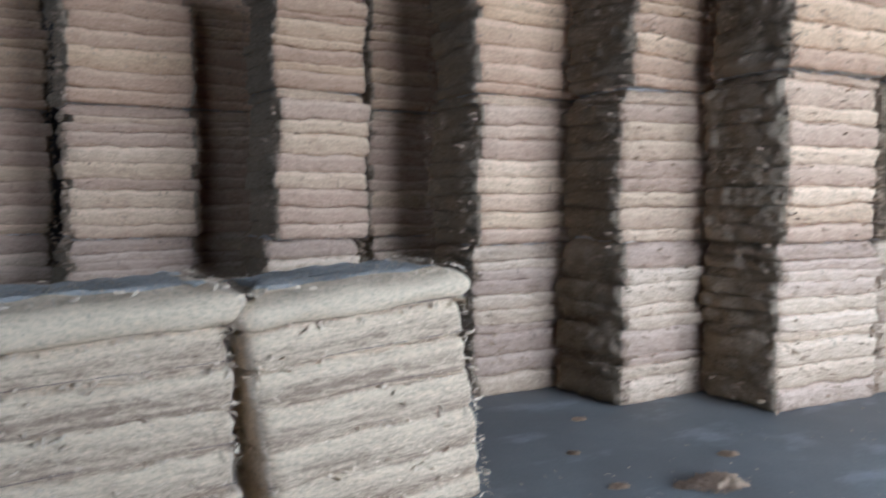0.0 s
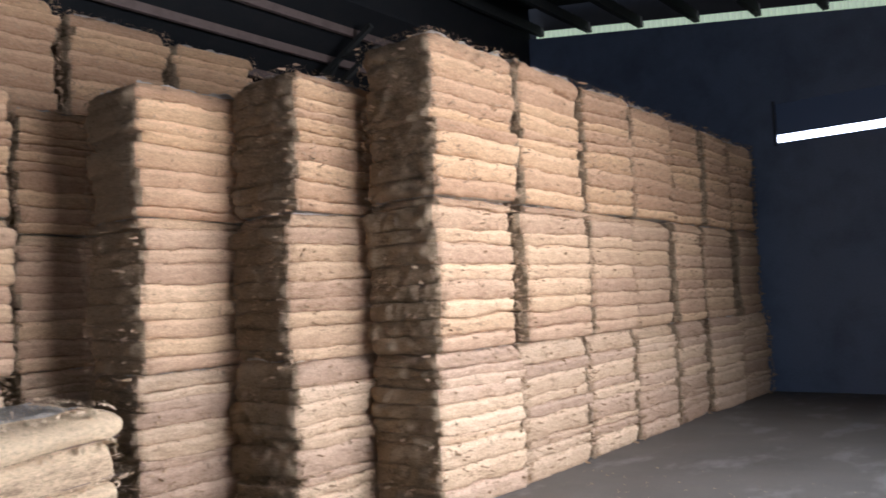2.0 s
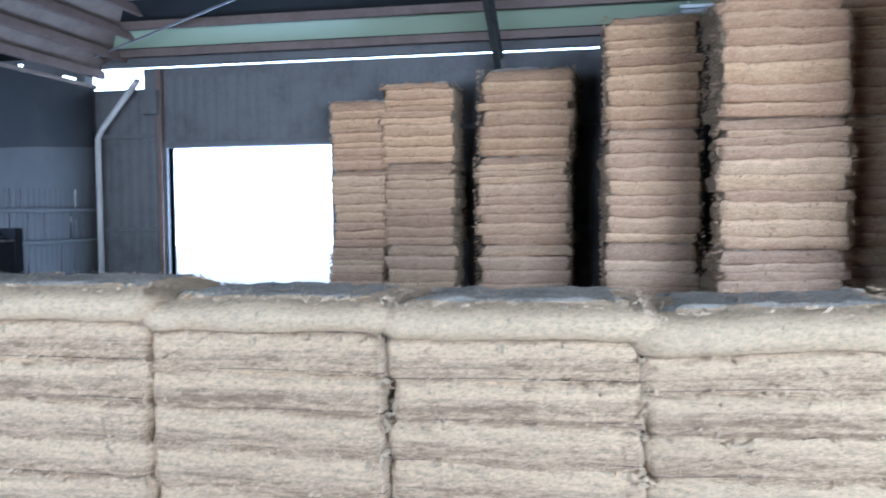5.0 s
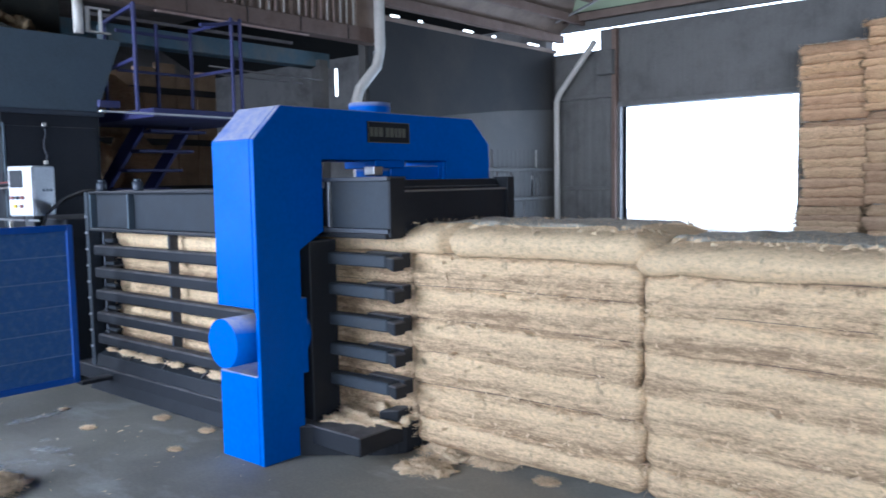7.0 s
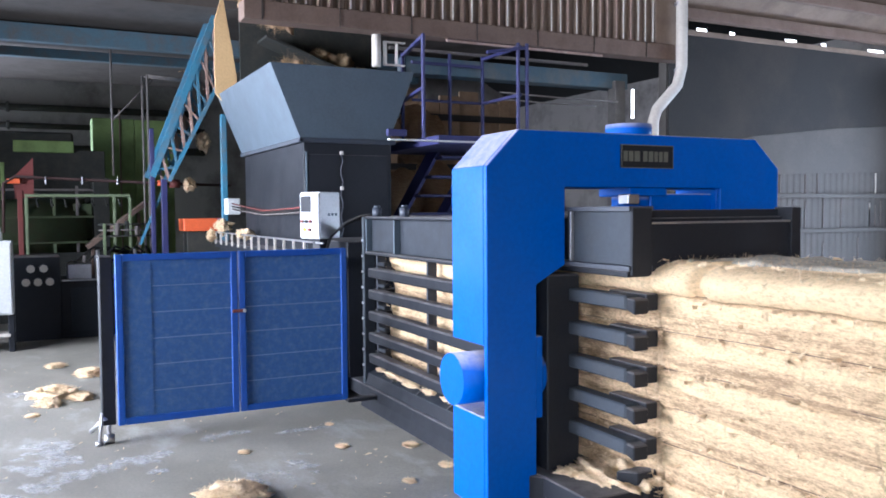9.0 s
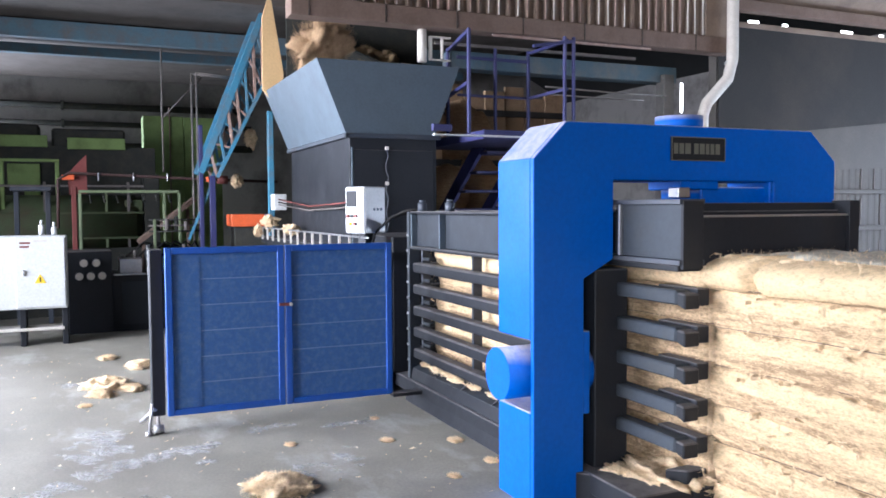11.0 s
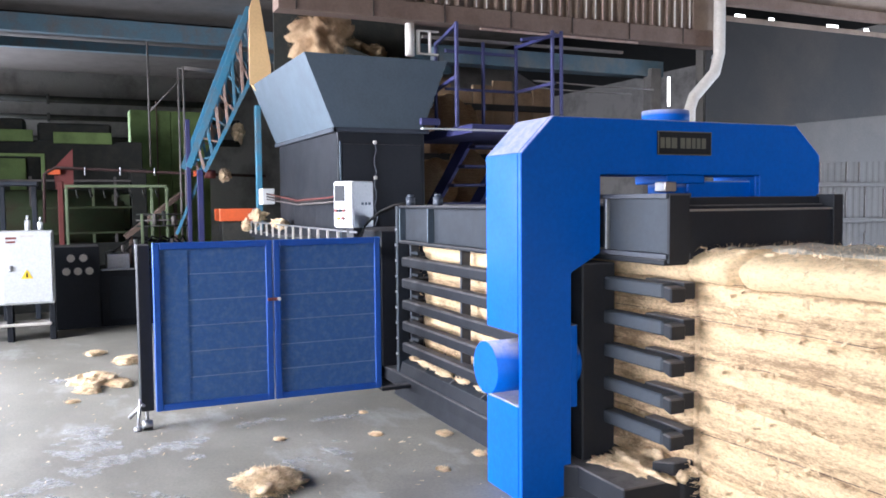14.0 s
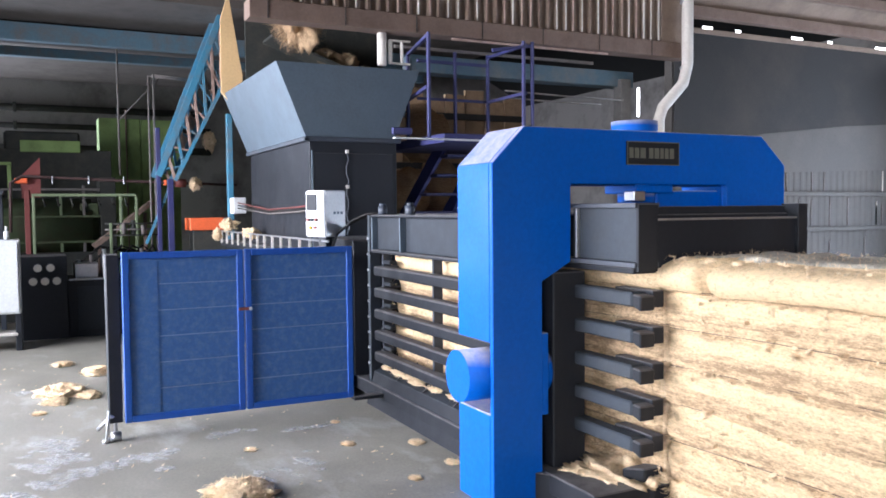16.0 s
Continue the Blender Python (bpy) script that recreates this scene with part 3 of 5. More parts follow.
def bale_mesh(name, w, d, h, layers, seed, material, rough=1.0, deep=1.0, roll=0.0, torn=None, notch=None):
    """A pressed block of layers that swell towards their upper edges, with clumped torn ends and a soft roll along the top, parted at notch. Base centre at the origin."""
    rnd = random.Random(seed)
    steps = (0.0, 0.03, 0.08, 0.18, 0.32, 0.46, 0.60, 0.74, 0.86, 0.93, 0.975)
    per_slab = len(steps)
    nx, ny, nr = max(12, int(w * 46)), 32, layers * per_slab
    rc = 0.03 if notch is not None else 0.06 if roll else 0.085
    per = [(-w / 2 + w * i / nx, -d / 2, 0, -1) for i in range(nx)] + [(w / 2, -d / 2 + d * i / ny, 1, 0) for i in range(ny)]
    per += [(w / 2 - w * i / nx, d / 2, 0, 1) for i in range(nx)] + [(-w / 2, d / 2 - d * i / ny, -1, 0) for i in range(ny)]
    jit = 0.010
    if roll:
        cuts = [0.0] + [0.13 + 0.165 * i + rnd.uniform(-jit, jit) for i in range(layers - 1)] + [h]
    else:
        thick = [rnd.uniform(0.5, 1.5) for _ in range(layers)]
        cuts = [h * sum(thick[:i]) / sum(thick) for i in range(layers + 1)]
    proud = [rnd.uniform(-0.012, 0.012) * (0.6 if roll else 1.3) for _ in range(layers)]
    crease = [rnd.uniform(0.02, 0.07) if roll else rnd.choice((0.012, 0.03, 0.07, 0.11)) for _ in range(layers + 1)]
    if roll:
        crease[layers - 1] = 0.09
    slip = 0.4 if roll else 1.5
    shift = [(rnd.uniform(-0.028, 0.028) * slip, rnd.uniform(-0.014, 0.014) * slip) for _ in range(layers)]
    verts, faces, uvs, kinds = [], [], [], []
    off = Vector((seed * 7.3, seed * 3.1, 0))
    n = len(per)
    level = []
    for r in range(nr + 1):
        li = min(r // per_slab, layers - 1)
        f = 1.0 if r == nr else steps[r - li * per_slab]
        level.append(li + f)
        z = cuts[li] + (cuts[li + 1] - cuts[li]) * f
        lo = max(0.0, 1 - f / 0.10) ** 1.5 * crease[li] * (li > 0)
        hi = max(0.0, 1 - (1 - f) / 0.08) ** 1.5 * crease[li + 1] * (li < layers - 1)
        ridge = (0.034 if roll else 0.024) * layer_shape(f) * (0.55 + 0.75 * abs(proud[li]) / 0.015)
        bulge = 0.055 * (math.sin(math.pi * min(1.0, max(0.0, f))) ** 0.6 - 0.7)
        for px, py, ax, ay in per:
            cx, cy = max(-w / 2 + rc, min(w / 2 - rc, px)), max(-d / 2 + rc, min(d / 2 - rc, py))
            v = Vector((px - cx, py - cy, 0))
            out = v.normalized() if v.length > 1e-6 else Vector((ax, ay, 0))
            p = Vector((cx + out.x * rc, cy + out.y * rc, z))
            end = abs(out.x) ** 2
            lay = Vector((0, 0, li * 3.7))
            gap = 0.25 + 0.75 * min(1.0, max(0.0, 0.5 + 2.2 * noise.noise(Vector((p.x * 3.1, p.y * 3.1, li * 5.3 + (f > 0.5) * 5.3)) + off)))
            wave = 0.65 + 0.7 * noise.noise(Vector((p.x * 2.3, p.y * 2.3, li * 2.9)) + off)
            prof = deep * (proud[li] + (ridge * (1 - end) + bulge * end) * wave - (lo + hi) * gap)
            sag = 0.014 * noise.noise(p * 2.0 + off)
            sag += rough * (0.011 * noise.noise(p * 5 + off + lay) + 0.010 * noise.noise(Vector((p.x * 9, p.y * 9, p.z * 24)) + off) + 0.012 * noise.noise(Vector((p.x * 24, p.y * 24, p.z * 46)) + off))
            if not roll:
                sag += 0.030 * noise.noise(p * 3.0 + off * 3) * (0.35 + 0.65 * end)
            if end > 0.2:
                sag += rough * end * (0.026 * noise.noise(p * 7 + off + lay) + 0.020 * noise.noise(p * 19 + off) - 0.010 * max(0.0, noise.noise(p * 11 + off * 2) - 0.2))
            sag -= rough * 0.018 * max(0.0, noise.noise(Vector((p.x * 7, p.y * 7, p.z * 22)) + off * 2) - 0.15)
            brim = 0.05 if roll else 0.11
            edge = -0.03 * max(0, 1 - z / 0.03) ** 2 - (0.040 if roll else 0.085) * max(0, 1 - (h - z) / brim) ** 2
            if roll and li == layers - 1:
                edge += roll * math.sin(math.pi * f) ** 0.7 - roll * 1.2 * f ** 6
            if notch is not None and level[-1] > layers - 1.05:
                edge -= 0.11 * math.exp(-((p.x - notch) / 0.028) ** 2) * max(0.0, -out.y)
            q = p + out * (prof + sag + edge)
            q.x += shift[li][0]
            q.y += shift[li][1]
            if 0 < r < nr:
                q.z += 0.020 * noise.noise(Vector((p.x * 2.4, p.y * 2.4, (li + f) * 1.3)) + off) + 0.009 * noise.noise(Vector((p.x * 9, p.y * 9, (li + f) * 2.3)) + off)
            elif r == nr:
                q.z += (0.018 if roll else 0.034) * noise.noise(Vector((p.x * 6, p.y * 6, 3)) + off)
            verts.append(q)
    for r in range(nr):
        for k in range(n):
            a, k2 = r * n + k, (k + 1) % n
            faces.append((a, r * n + k2, r * n + n + k2, a + n))
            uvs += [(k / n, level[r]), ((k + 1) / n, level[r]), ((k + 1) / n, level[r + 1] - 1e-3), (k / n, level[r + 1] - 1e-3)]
            kinds.append(2 if torn is not None and abs(per[k][2]) > 0.5 else 0)
    for top in (True, False):
        ring = list(range(nr * n, nr * n + n)) if top else list(range(n))
        for s in (0.965, 0.90, 0.80, 0.66, 0.5, 0.3):
            base = len(verts)
            for i in range(n):
                src = verts[(nr * n if top else 0) + i]
                p = Vector((src.x * s, src.y * s, h + (0.012 if roll else 0.02) if top else 0.004))
                if top:
                    p.z += (0.012 if roll else 0.036) * noise.noise(p * 4 + off) + (0.012 if roll else 0.026) * noise.noise(p * 13 + off)
                verts.append(p)
            nring = list(range(base, base + n))
            for i in range(n):
                quad = (ring[i], ring[(i + 1) % n], nring[(i + 1) % n], nring[i])
                faces.append(quad if top else quad[::-1])
            ring = nring
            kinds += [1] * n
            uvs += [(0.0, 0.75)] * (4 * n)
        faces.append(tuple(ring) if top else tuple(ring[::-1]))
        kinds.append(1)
        uvs += [(0.0, 0.75)] * n
    me = bpy.data.meshes.new(name)
    me.from_pydata([tuple(v) for v in verts], [], faces)
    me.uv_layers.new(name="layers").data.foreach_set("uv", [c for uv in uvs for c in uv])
    me.polygons.foreach_set("use_smooth", [True] * len(faces))
    for material_ in (material, DUST_SHADE_TOP, torn or material):
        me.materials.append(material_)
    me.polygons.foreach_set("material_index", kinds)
    me.update()
    return me


def fuzz_mesh(name, w, d, h, seed, count, material, coarse=1.0):
    """Loose strands and torn flakes that stick out of a bale's faces and edges."""
    rnd = random.Random(seed)
    verts, faces = [], []
    for k in range(count):
        side = rnd.choice("fffffblrrlltt")
        flake = k % 4 == 0 and side != "t"
        u = rnd.uniform(-0.5, 0.5)
        if rnd.random() < 0.12 * coarse * coarse:
            u = rnd.choice((-0.495, 0.495))
        z = rnd.uniform(0.02, h)
        if flake and coarse == 1.0 and rnd.random() < 0.7:
            z = min(h, 0.13 + 0.165 * rnd.randrange(7) + rnd.gauss(0, 0.012))
        if side == "f":
            p, nrm = Vector((u * w, -d / 2, z)), Vector((0, -1, 0))
        elif side == "b":
            p, nrm = Vector((u * w, d / 2, z)), Vector((0, 1, 0))
        elif side == "l":
            p, nrm = Vector((-w / 2, u * d, z)), Vector((-1, 0, 0))
        elif side == "r":
            p, nrm = Vector((w / 2, u * d, z)), Vector((1, 0, 0))
        else:
            p, nrm = Vector((u * w, rnd.uniform(-0.5, 0.5) * d, h)), Vector((0, 0, 1))
        t = Vector((rnd.gauss(0, 1), rnd.gauss(0, 1), rnd.gauss(0, 0.6))).normalized()
        if side == "t":
            t.z *= 0.2
        if z > h - 0.05 and t.z > 0:
            t.z *= -0.5
        length = coarse * rnd.uniform(0.018, 0.05) if flake else rnd.uniform(0.012, 0.045)
        wide = t.cross(nrm)
        if wide.length < 0.05:
            continue
        wide = wide.normalized() * (coarse * rnd.uniform(0.003, 0.008) if flake else rnd.uniform(0.0006, 0.0016))
        a, m2, e = p - nrm * 0.006, p + t * length * 0.5 + nrm * rnd.uniform(0.004, 0.014), p + t * length + nrm * rnd.uniform(-0.004, 0.016)
        b = len(verts)
        verts += [a - wide, a + wide, m2 + wide, m2 - wide, e]
        faces += [(b, b + 1, b + 2, b + 3), (b + 3, b + 2, b + 4)]
    me = bpy.data.meshes.new(name)
    me.from_pydata([tuple(v) for v in verts], [], faces)
    me.materials.append(material)
    return me


STACK = {}
for i in range(5):
    STACK["upper", i] = (bale_mesh("bale", 1.13, 0.72, 1.16, 8 + i % 3, 11 + i, FIBRE_OLD, 1.25, 0.55, 0.0, TORN_SHADED), fuzz_mesh("fibre_fuzz", 1.14, 0.73, 1.17, 40 + i, 3000, LOOSE_OLD, 1.2))
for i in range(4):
    STACK["middle", i] = (bale_mesh("bale", 1.13, 0.72, 1.16, 9 + i % 2, 16 + i, FIBRE_ROSY, 1.25, 0.55, 0.0, TORN_SHADED), STACK["upper", i][1])
# The bottom tier is greyer than the tiers above.
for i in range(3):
    STACK["lower", i] = (bale_mesh("bale", 1.13, 0.72, 1.16, 8 + i, 21 + i, FIBRE_GREYER, 1.25, 0.55, 0.0, TORN_SHADED), STACK["upper", i][1])
pick = random.Random(5)


def stack(x0, y, high, width=1.13, tops=(), group="bale stacks", lean=0.0):
    """A column of bales: x0 is its left edge, y its front face, tops the heights of the bales where they differ."""
    z = 0.002
    for i in range(high):
        h = tops[i] if i < len(tops) else 1.165
        body, fuzz = STACK["lower", pick.randrange(3)] if i == 0 else STACK["middle", pick.randrange(4)] if i == 1 else STACK["upper", pick.randrange(5)]
        where = "greyer square pressed bale of brown coir fibre standing on the floor" if i == 0 else "square pressed bale of brown coir fibre stacked on another bale"
        b = tagged(new("bale", body), where, "bale", group)
        turn = pick.uniform(-4.2, 4.2) + pick.choice((0, 0, 180))
        spot = pose(x0 + width / 2 + pick.uniform(-0.04, 0.04) + lean * i, y + 0.37 + pick.uniform(-0.04, 0.04), z, pick.uniform(-0.5, 0.5), pick.uniform(-0.9, 0.9), turn)
        b.matrix_world = spot @ Matrix.Diagonal((width / 1.195, 1, h / 1.165, 1))
        strands(fuzz, b)
        z += h


# rows of stacks that step back towards the doorway
for i, (x, w) in enumerate(((5.76, 1.18), (6.95, 1.16), (8.13, 1.03), (9.17, 1.06), (10.24, 1.04), (11.29, 1.08), (12.38, 1.08))):
    stack(x, 0.36, 3, w, (1.17, 1.18, 1.25))
for i in range(2):
    stack(5.03 + i * 1.19, 1.13, 3, 1.13, (1.17, 1.10, 1.07), lean=0.02)
for i in range(2):
    stack(4.31 + i * 1.19, 1.86, 3, 1.10, (1.14, 1.12, 1.0), lean=-0.01)
stack(3.10, 2.90, 3, 0.84, (1.17, 1.17, 0.98), lean=0.015)
stack(4.02, 3.10, 3, 0.95, (1.16, 1.08, 1.0))
for i in range(4):
    stack(2.86 + i * 1.24, 4.75, 4, 1.2, (1.17, 1.17, 1.19, 1.37 - 0.06 * i))
stack(1.80, 4.32, 3, 1.15, (1.15, 1.15, 1.15))
stack(0.80, 5.45, 3, 1.02, (1.17, 1.17, 1.15))
stack(-0.72, 6.85, 3, 1.22, (1.09, 1.09, 1.06))
stack(-1.98, 7.02, 3, 1.0, (1.08, 1.05, 1.02))
stack(-2.68, 7.10, 3, 0.8, (1.05, 1.0, 0.9))

# the fresh row in front of the press
ROW = []
for i in range(3):
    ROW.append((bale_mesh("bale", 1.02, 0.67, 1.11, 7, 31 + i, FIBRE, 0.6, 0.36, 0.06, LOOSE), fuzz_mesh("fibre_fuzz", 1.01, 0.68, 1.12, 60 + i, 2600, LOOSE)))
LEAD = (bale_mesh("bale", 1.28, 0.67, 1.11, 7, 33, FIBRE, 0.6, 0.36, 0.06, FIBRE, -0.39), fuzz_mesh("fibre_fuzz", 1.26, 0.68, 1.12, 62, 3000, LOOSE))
for i, (x0, x1, z) in enumerate(((-3.22, -2.42, 0.06), (-2.40, -1.12, 0.06), (-1.10, -0.07, 0.05), (-0.055, 0.965, 0.04), (0.98, 1.995, 0.03), (2.12, 3.14, 0.04))):
    body, fuzz = LEAD if i == 1 else ROW[(i + 2) % 3]
    if i == 5:
        slump = Matrix(((1, 0, -0.075, 0.04), (0, 1, 0, 0), (0, 0, 1, 0), (0, 0, 0, 1)))
        body, fuzz = body.copy(), fuzz.copy()
        body.transform(slump)
        fuzz.transform(slump)
    b = tagged(new("bale", body), "fresh pale coir fibre bale held between the black exit rails" if i == 0 else "fresh pale coir fibre bale swelling out past the exit rails" if i == 1 else "fresh pale coir fibre bale in the row leaving the press", "bale", "row of fresh bales")
    b.matrix_world = pose((x0 + x1) / 2, (0.305, 0.320, 0.345, 0.345, 0.345, 0.345)[i], z, 0, (0, 0, 0, -0.5, -2.0, -4.0)[i], (0.6, 0.9, -0.5, 0.3, -0.4, 0.8)[i]) @ Matrix.Diagonal((1.0 if i == 1 else (x1 - x0) / 1.02, 1, 1.03 if i < 2 else 1.0, 1))
    strands(fuzz, b)
    for j in range(5):
        zz = 0.315 + 0.165 * j
        e = 0.615 if i == 1 else 0.505
        ring = [(-e, -0.328, zz - 0.006), (-0.1, -0.333, zz + 0.004), (e, -0.328, zz), (e, 0.330, zz), (-e, 0.330, zz)]
        part("wire", tube(ring + ring[:1], 0.0018, 4), RUST, b)

for x0, y, z in ((2.2, 5.35, 4.80), (1.75, 7.2, 3.88)):
    lf = thing("tube_light", "unlit white fluorescent batten hanging under the purlins", "tube light", group="tube lights")
    part("housing", box(x0, x0 + 0.85, y - 0.05, y + 0.05, z + 0.05, z + 0.09), WHITE, lf)
    for dy in (-0.04, 0.04):
        part("tube", tube([(x0 + 0.02, y + dy, z + 0.02), (x0 + 0.83, y + dy, z + 0.02)], 0.013, 8), WHITE, lf)
    for dx in (0.1, 0.75):
        part("hanger", box(x0 + dx, x0 + dx + 0.01, y - 0.005, y + 0.005, z + 0.09, roof_z(y) + 0.1, 0), STEEL, lf)

# ---- the press ----
GX0, GX1 = -3.18, -2.83
press = thing("baling_press", "blue and black horizontal hydraulic baling press standing on the floor", "baler")
frame_pts = [(-0.675, 0), (-0.40, 0), (-0.40, 1.08), (-0.234, 1.17), (-0.234, 1.548), (0.787, 1.548), (0.787, 1.17), (0.953, 1.08), (0.953, 0),
             (1.228, 0), (1.228, 1.66), (1.045, 1.82), (-0.50, 1.82), (-0.675, 1.643), (-0.675, 0.80), (-0.45, 0.80), (-0.45, 0.46), (-0.675, 0.46)]
part("portal_frame", prism(frame_pts, "x", GX0, GX1 - 0.03, 0.006), BLUE, press, "bright blue welded steel portal")
plate_pts = frame_pts[:14]
part("portal_plate", prism(plate_pts, "x", GX1 - 0.0295, GX1, 0.004), BLUE, press, "bright blue face plate")
part("squeeze_cylinder", tube([(-3.0, -0.775, 0.63), (-3.0, -0.44, 0.63)], 0.125, 40), BLUE, press, "blue squeeze cylinder")
part("flange", join(box(-3.12, -2.834, -0.40, -0.362, 0.43, 0.83, 0.004), tube([(-2.97, -0.37, 0.63), (-2.97, -0.315, 0.63)], 0.125, 32)), BLUE, press)
part("cylinder_cap", tube([(-3.0, 0.295, 1.80), (-3.0, 0.295, 1.885)], 0.122, 40), BLUE, press, "blue top cylinder cap")
part("cylinder_flange", join(box(-3.12, -2.86, 0.19, 0.44, 1.505, 1.556), tube([(-3.0, 0.31, 1.40), (-3.0, 0.31, 1.52)], 0.10, 24)), BLUE, press)
part("bracket", box(-3.15, -2.90, 0.36, 0.90, 1.40, 1.52), BLUE, press)
part("rod_clevis", box(-2.93, -2.85, 0.17, 0.245, 1.465, 1.515, 0.004), STEEL, press, "bare steel clevis")
sign = part("sign_plate", box(-2.829, -2.816, 0.099, 0.438, 1.647, 1.765, 0.002), BLACK, press, "black name plate with worn pale lettering")
part("plate_rim", join(box(-2.8165, -2.8145, 0.099, 0.438, 1.760, 1.765, 0), box(-2.8165, -2.8145, 0.099, 0.438, 1.647, 1.651, 0), box(-2.8165, -2.8145, 0.099, 0.103, 1.651, 1.760, 0), box(-2.8165, -2.8145, 0.434, 0.438, 1.651, 1.760, 0)), FADED, sign, "worn bright rim")
y = 0.112
for w in (0.026, 0.028, 0.034, 0.0, 0.028, 0.030, 0.022, 0.024, 0.028):
    if w:
        part("lettering_bar", box(-2.8165, -2.8145, y, y + w, 1.680, 1.733, 0), FADED, sign)
    y += w + 0.008 if w else 0.014

# chamber before the portal: black rails over pressed fibre
SY = -0.33
part("chamber_floor", box(-9.0, -2.42, -0.40, 1.02, 0.06, 0.16), BLACK, press)
part("base_plate", prism([(-0.42, 0.0), (-0.36, 0.24), (-0.30, 0.24), (-0.30, 0.0)], "x", -5.16, -3.2, 0.004), BLACK, press)
part("top_plate", box(-5.13, -3.19, SY, SY + 0.02, 1.14, 1.38), DKPLATE, press)
part("top_flange", box(-5.14, -3.19, SY - 0.05, SY + 0.08, 1.375, 1.395), BLACK, press)
part("bottom_flange", box(-5.14, -3.19, SY - 0.05, SY + 0.08, 1.118, 1.14), BLACK, press)
for x in (-5.135, -4.62):
    part("stiffener", box(x, x + 0.015, SY - 0.045, SY, 1.14, 1.375, 0.002), GREY, press)
part("chamber_top", box(-5.13, -2.42, -0.185, 0.90, 1.19, 1.40), BLACK, press)
for i in range(5):
    z = 0.994 - 0.164 * i
    z2 = 0.955 - 0.158 * i
    part("side_rail", box(-5.14, -3.19, SY - 0.03, SY + 0.06, z2 - 0.008, z2 + 0.062, 0.01), BLACK, press)
    part("rail_end", box(-5.26, -5.15, SY - 0.02, 0.9, z2 + 0.005, z2 + 0.055, 0.008), BLACK, press)
    # Lighter than the tips: the light these rails catch is in the colour.
    part("side_rail", box(-2.88, -2.41, -0.205, -0.125, z - 0.005, z + 0.06, 0.008), SLATE, press, "slate grey exit rail with caught light put in its colour")
    part("rail_tip", prism([(-2.412, z + 0.052), (-2.358, z + 0.046), (-2.358, z - 0.022), (-2.412, z - 0.004)], "y", -0.200, -0.115, 0.006), BLACK, press)
for i in range(5):
    z = 0.994 - 0.164 * i
    part("inner_ledge", box(-2.64, -2.372, -0.118, -0.05, z - 0.01, z + 0.066, 0.004), BLACK, press)
    part("rail_lip", box(-2.884, -2.874, -0.207, -0.15, z - 0.006, z + 0.062, 0.001), STEEL, press, "bright rail lip")
    part("rail_bracket", box(-5.09, -4.97, SY + 0.03, SY + 0.075, 1.035 - 0.158 * i, 1.060 - 0.158 * i, 0.004), DKPLATE, press)
part("end_column", box(-5.185, -5.145, SY - 0.055, SY + 0.03, 0.0, 1.39, 0.004), SLATE, press, "slate grey end column")
for i in range(9):
    part("bolt", tube([(-5.165, SY - 0.066, 0.30 + 0.115 * i), (-5.165, SY - 0.054, 0.30 + 0.115 * i)], 0.009, 6), STEEL, press)
part("base_tray", prism([(-0.36, 0.24), (-0.20, 0.30), (-0.20, 0.285), (-0.36, 0.225)], "x", -5.14, -3.2, 0.002), DKPLATE, press)
for x in (-4.72, -4.30, -3.86, -3.44):
    part("gusset", prism([(-0.37, 0.245), (-0.20, 0.305), (-0.20, 0.36)], "x", x, x + 0.012), BLACK, press)
for x in (-5.12, -4.27, -3.3):
    part("upright", box(x, x + 0.02, SY + 0.03, SY + 0.10, 0.16, 1.16, 0.004), GREY_DK, press)
part("corner_column", box(-3.02, -2.84, -0.33, -0.14, 0.10, 1.12, 0.006), BLACK, press)
part("column_cap", box(-3.02, -2.405, -0.20, -0.06, 1.135, 1.162, 0.004), BLACK, press)
part("exit_tray", prism([(-2.84, -0.45), (-2.47, -0.17), (-2.41, -0.07), (-2.41, 0.05), (-2.84, 0.05)], "z", 0.0, 0.155, 0.004), BLACK, press, "black guide tray with fibre dust")
part("tray_block", prism([(-2.50, -0.185), (-2.43, -0.11), (-2.43, 0.02), (-2.51, -0.05)], "z", 0.0, 0.235, 0.006), BLACK, press)
part("exit_web", box(-2.85, -2.37, -0.205, -0.19, 1.19, 1.43, 0.002), SLATE, press, "slate grey web plate")
for z in (1.166, 1.43):
    part("exit_flange", box(-2.86, -2.36, -0.228, -0.09, z, z + 0.022, 0.002), GREY_DK, press)
part("stiffener", box(-2.81, -2.795, -0.225, -0.205, 1.19, 1.43, 0.002), STEEL, press)
part("end_plate", box(-2.37, -2.352, -0.215, -0.105, 1.148, 1.445, 0.002), BLACK, press)
part("exit_beam", box(-2.41, -2.375, -0.10, 0.78, 1.16, 1.372, 0.002), BLACK, press)
part("exit_beam_flange", box(-2.44, -2.362, -0.10, 0.78, 1.372, 1.381, 0.001), STEEL, press, "bright flange edge")
part("exit_beam_back", box(-2.47, -2.44, -0.10, 0.78, 1.372, 1.435, 0.002), BLACK, press)
part("exit_beam_end", box(-2.46, -2.355, 0.78, 0.845, 1.15, 1.445, 0.002), BLACK, press)
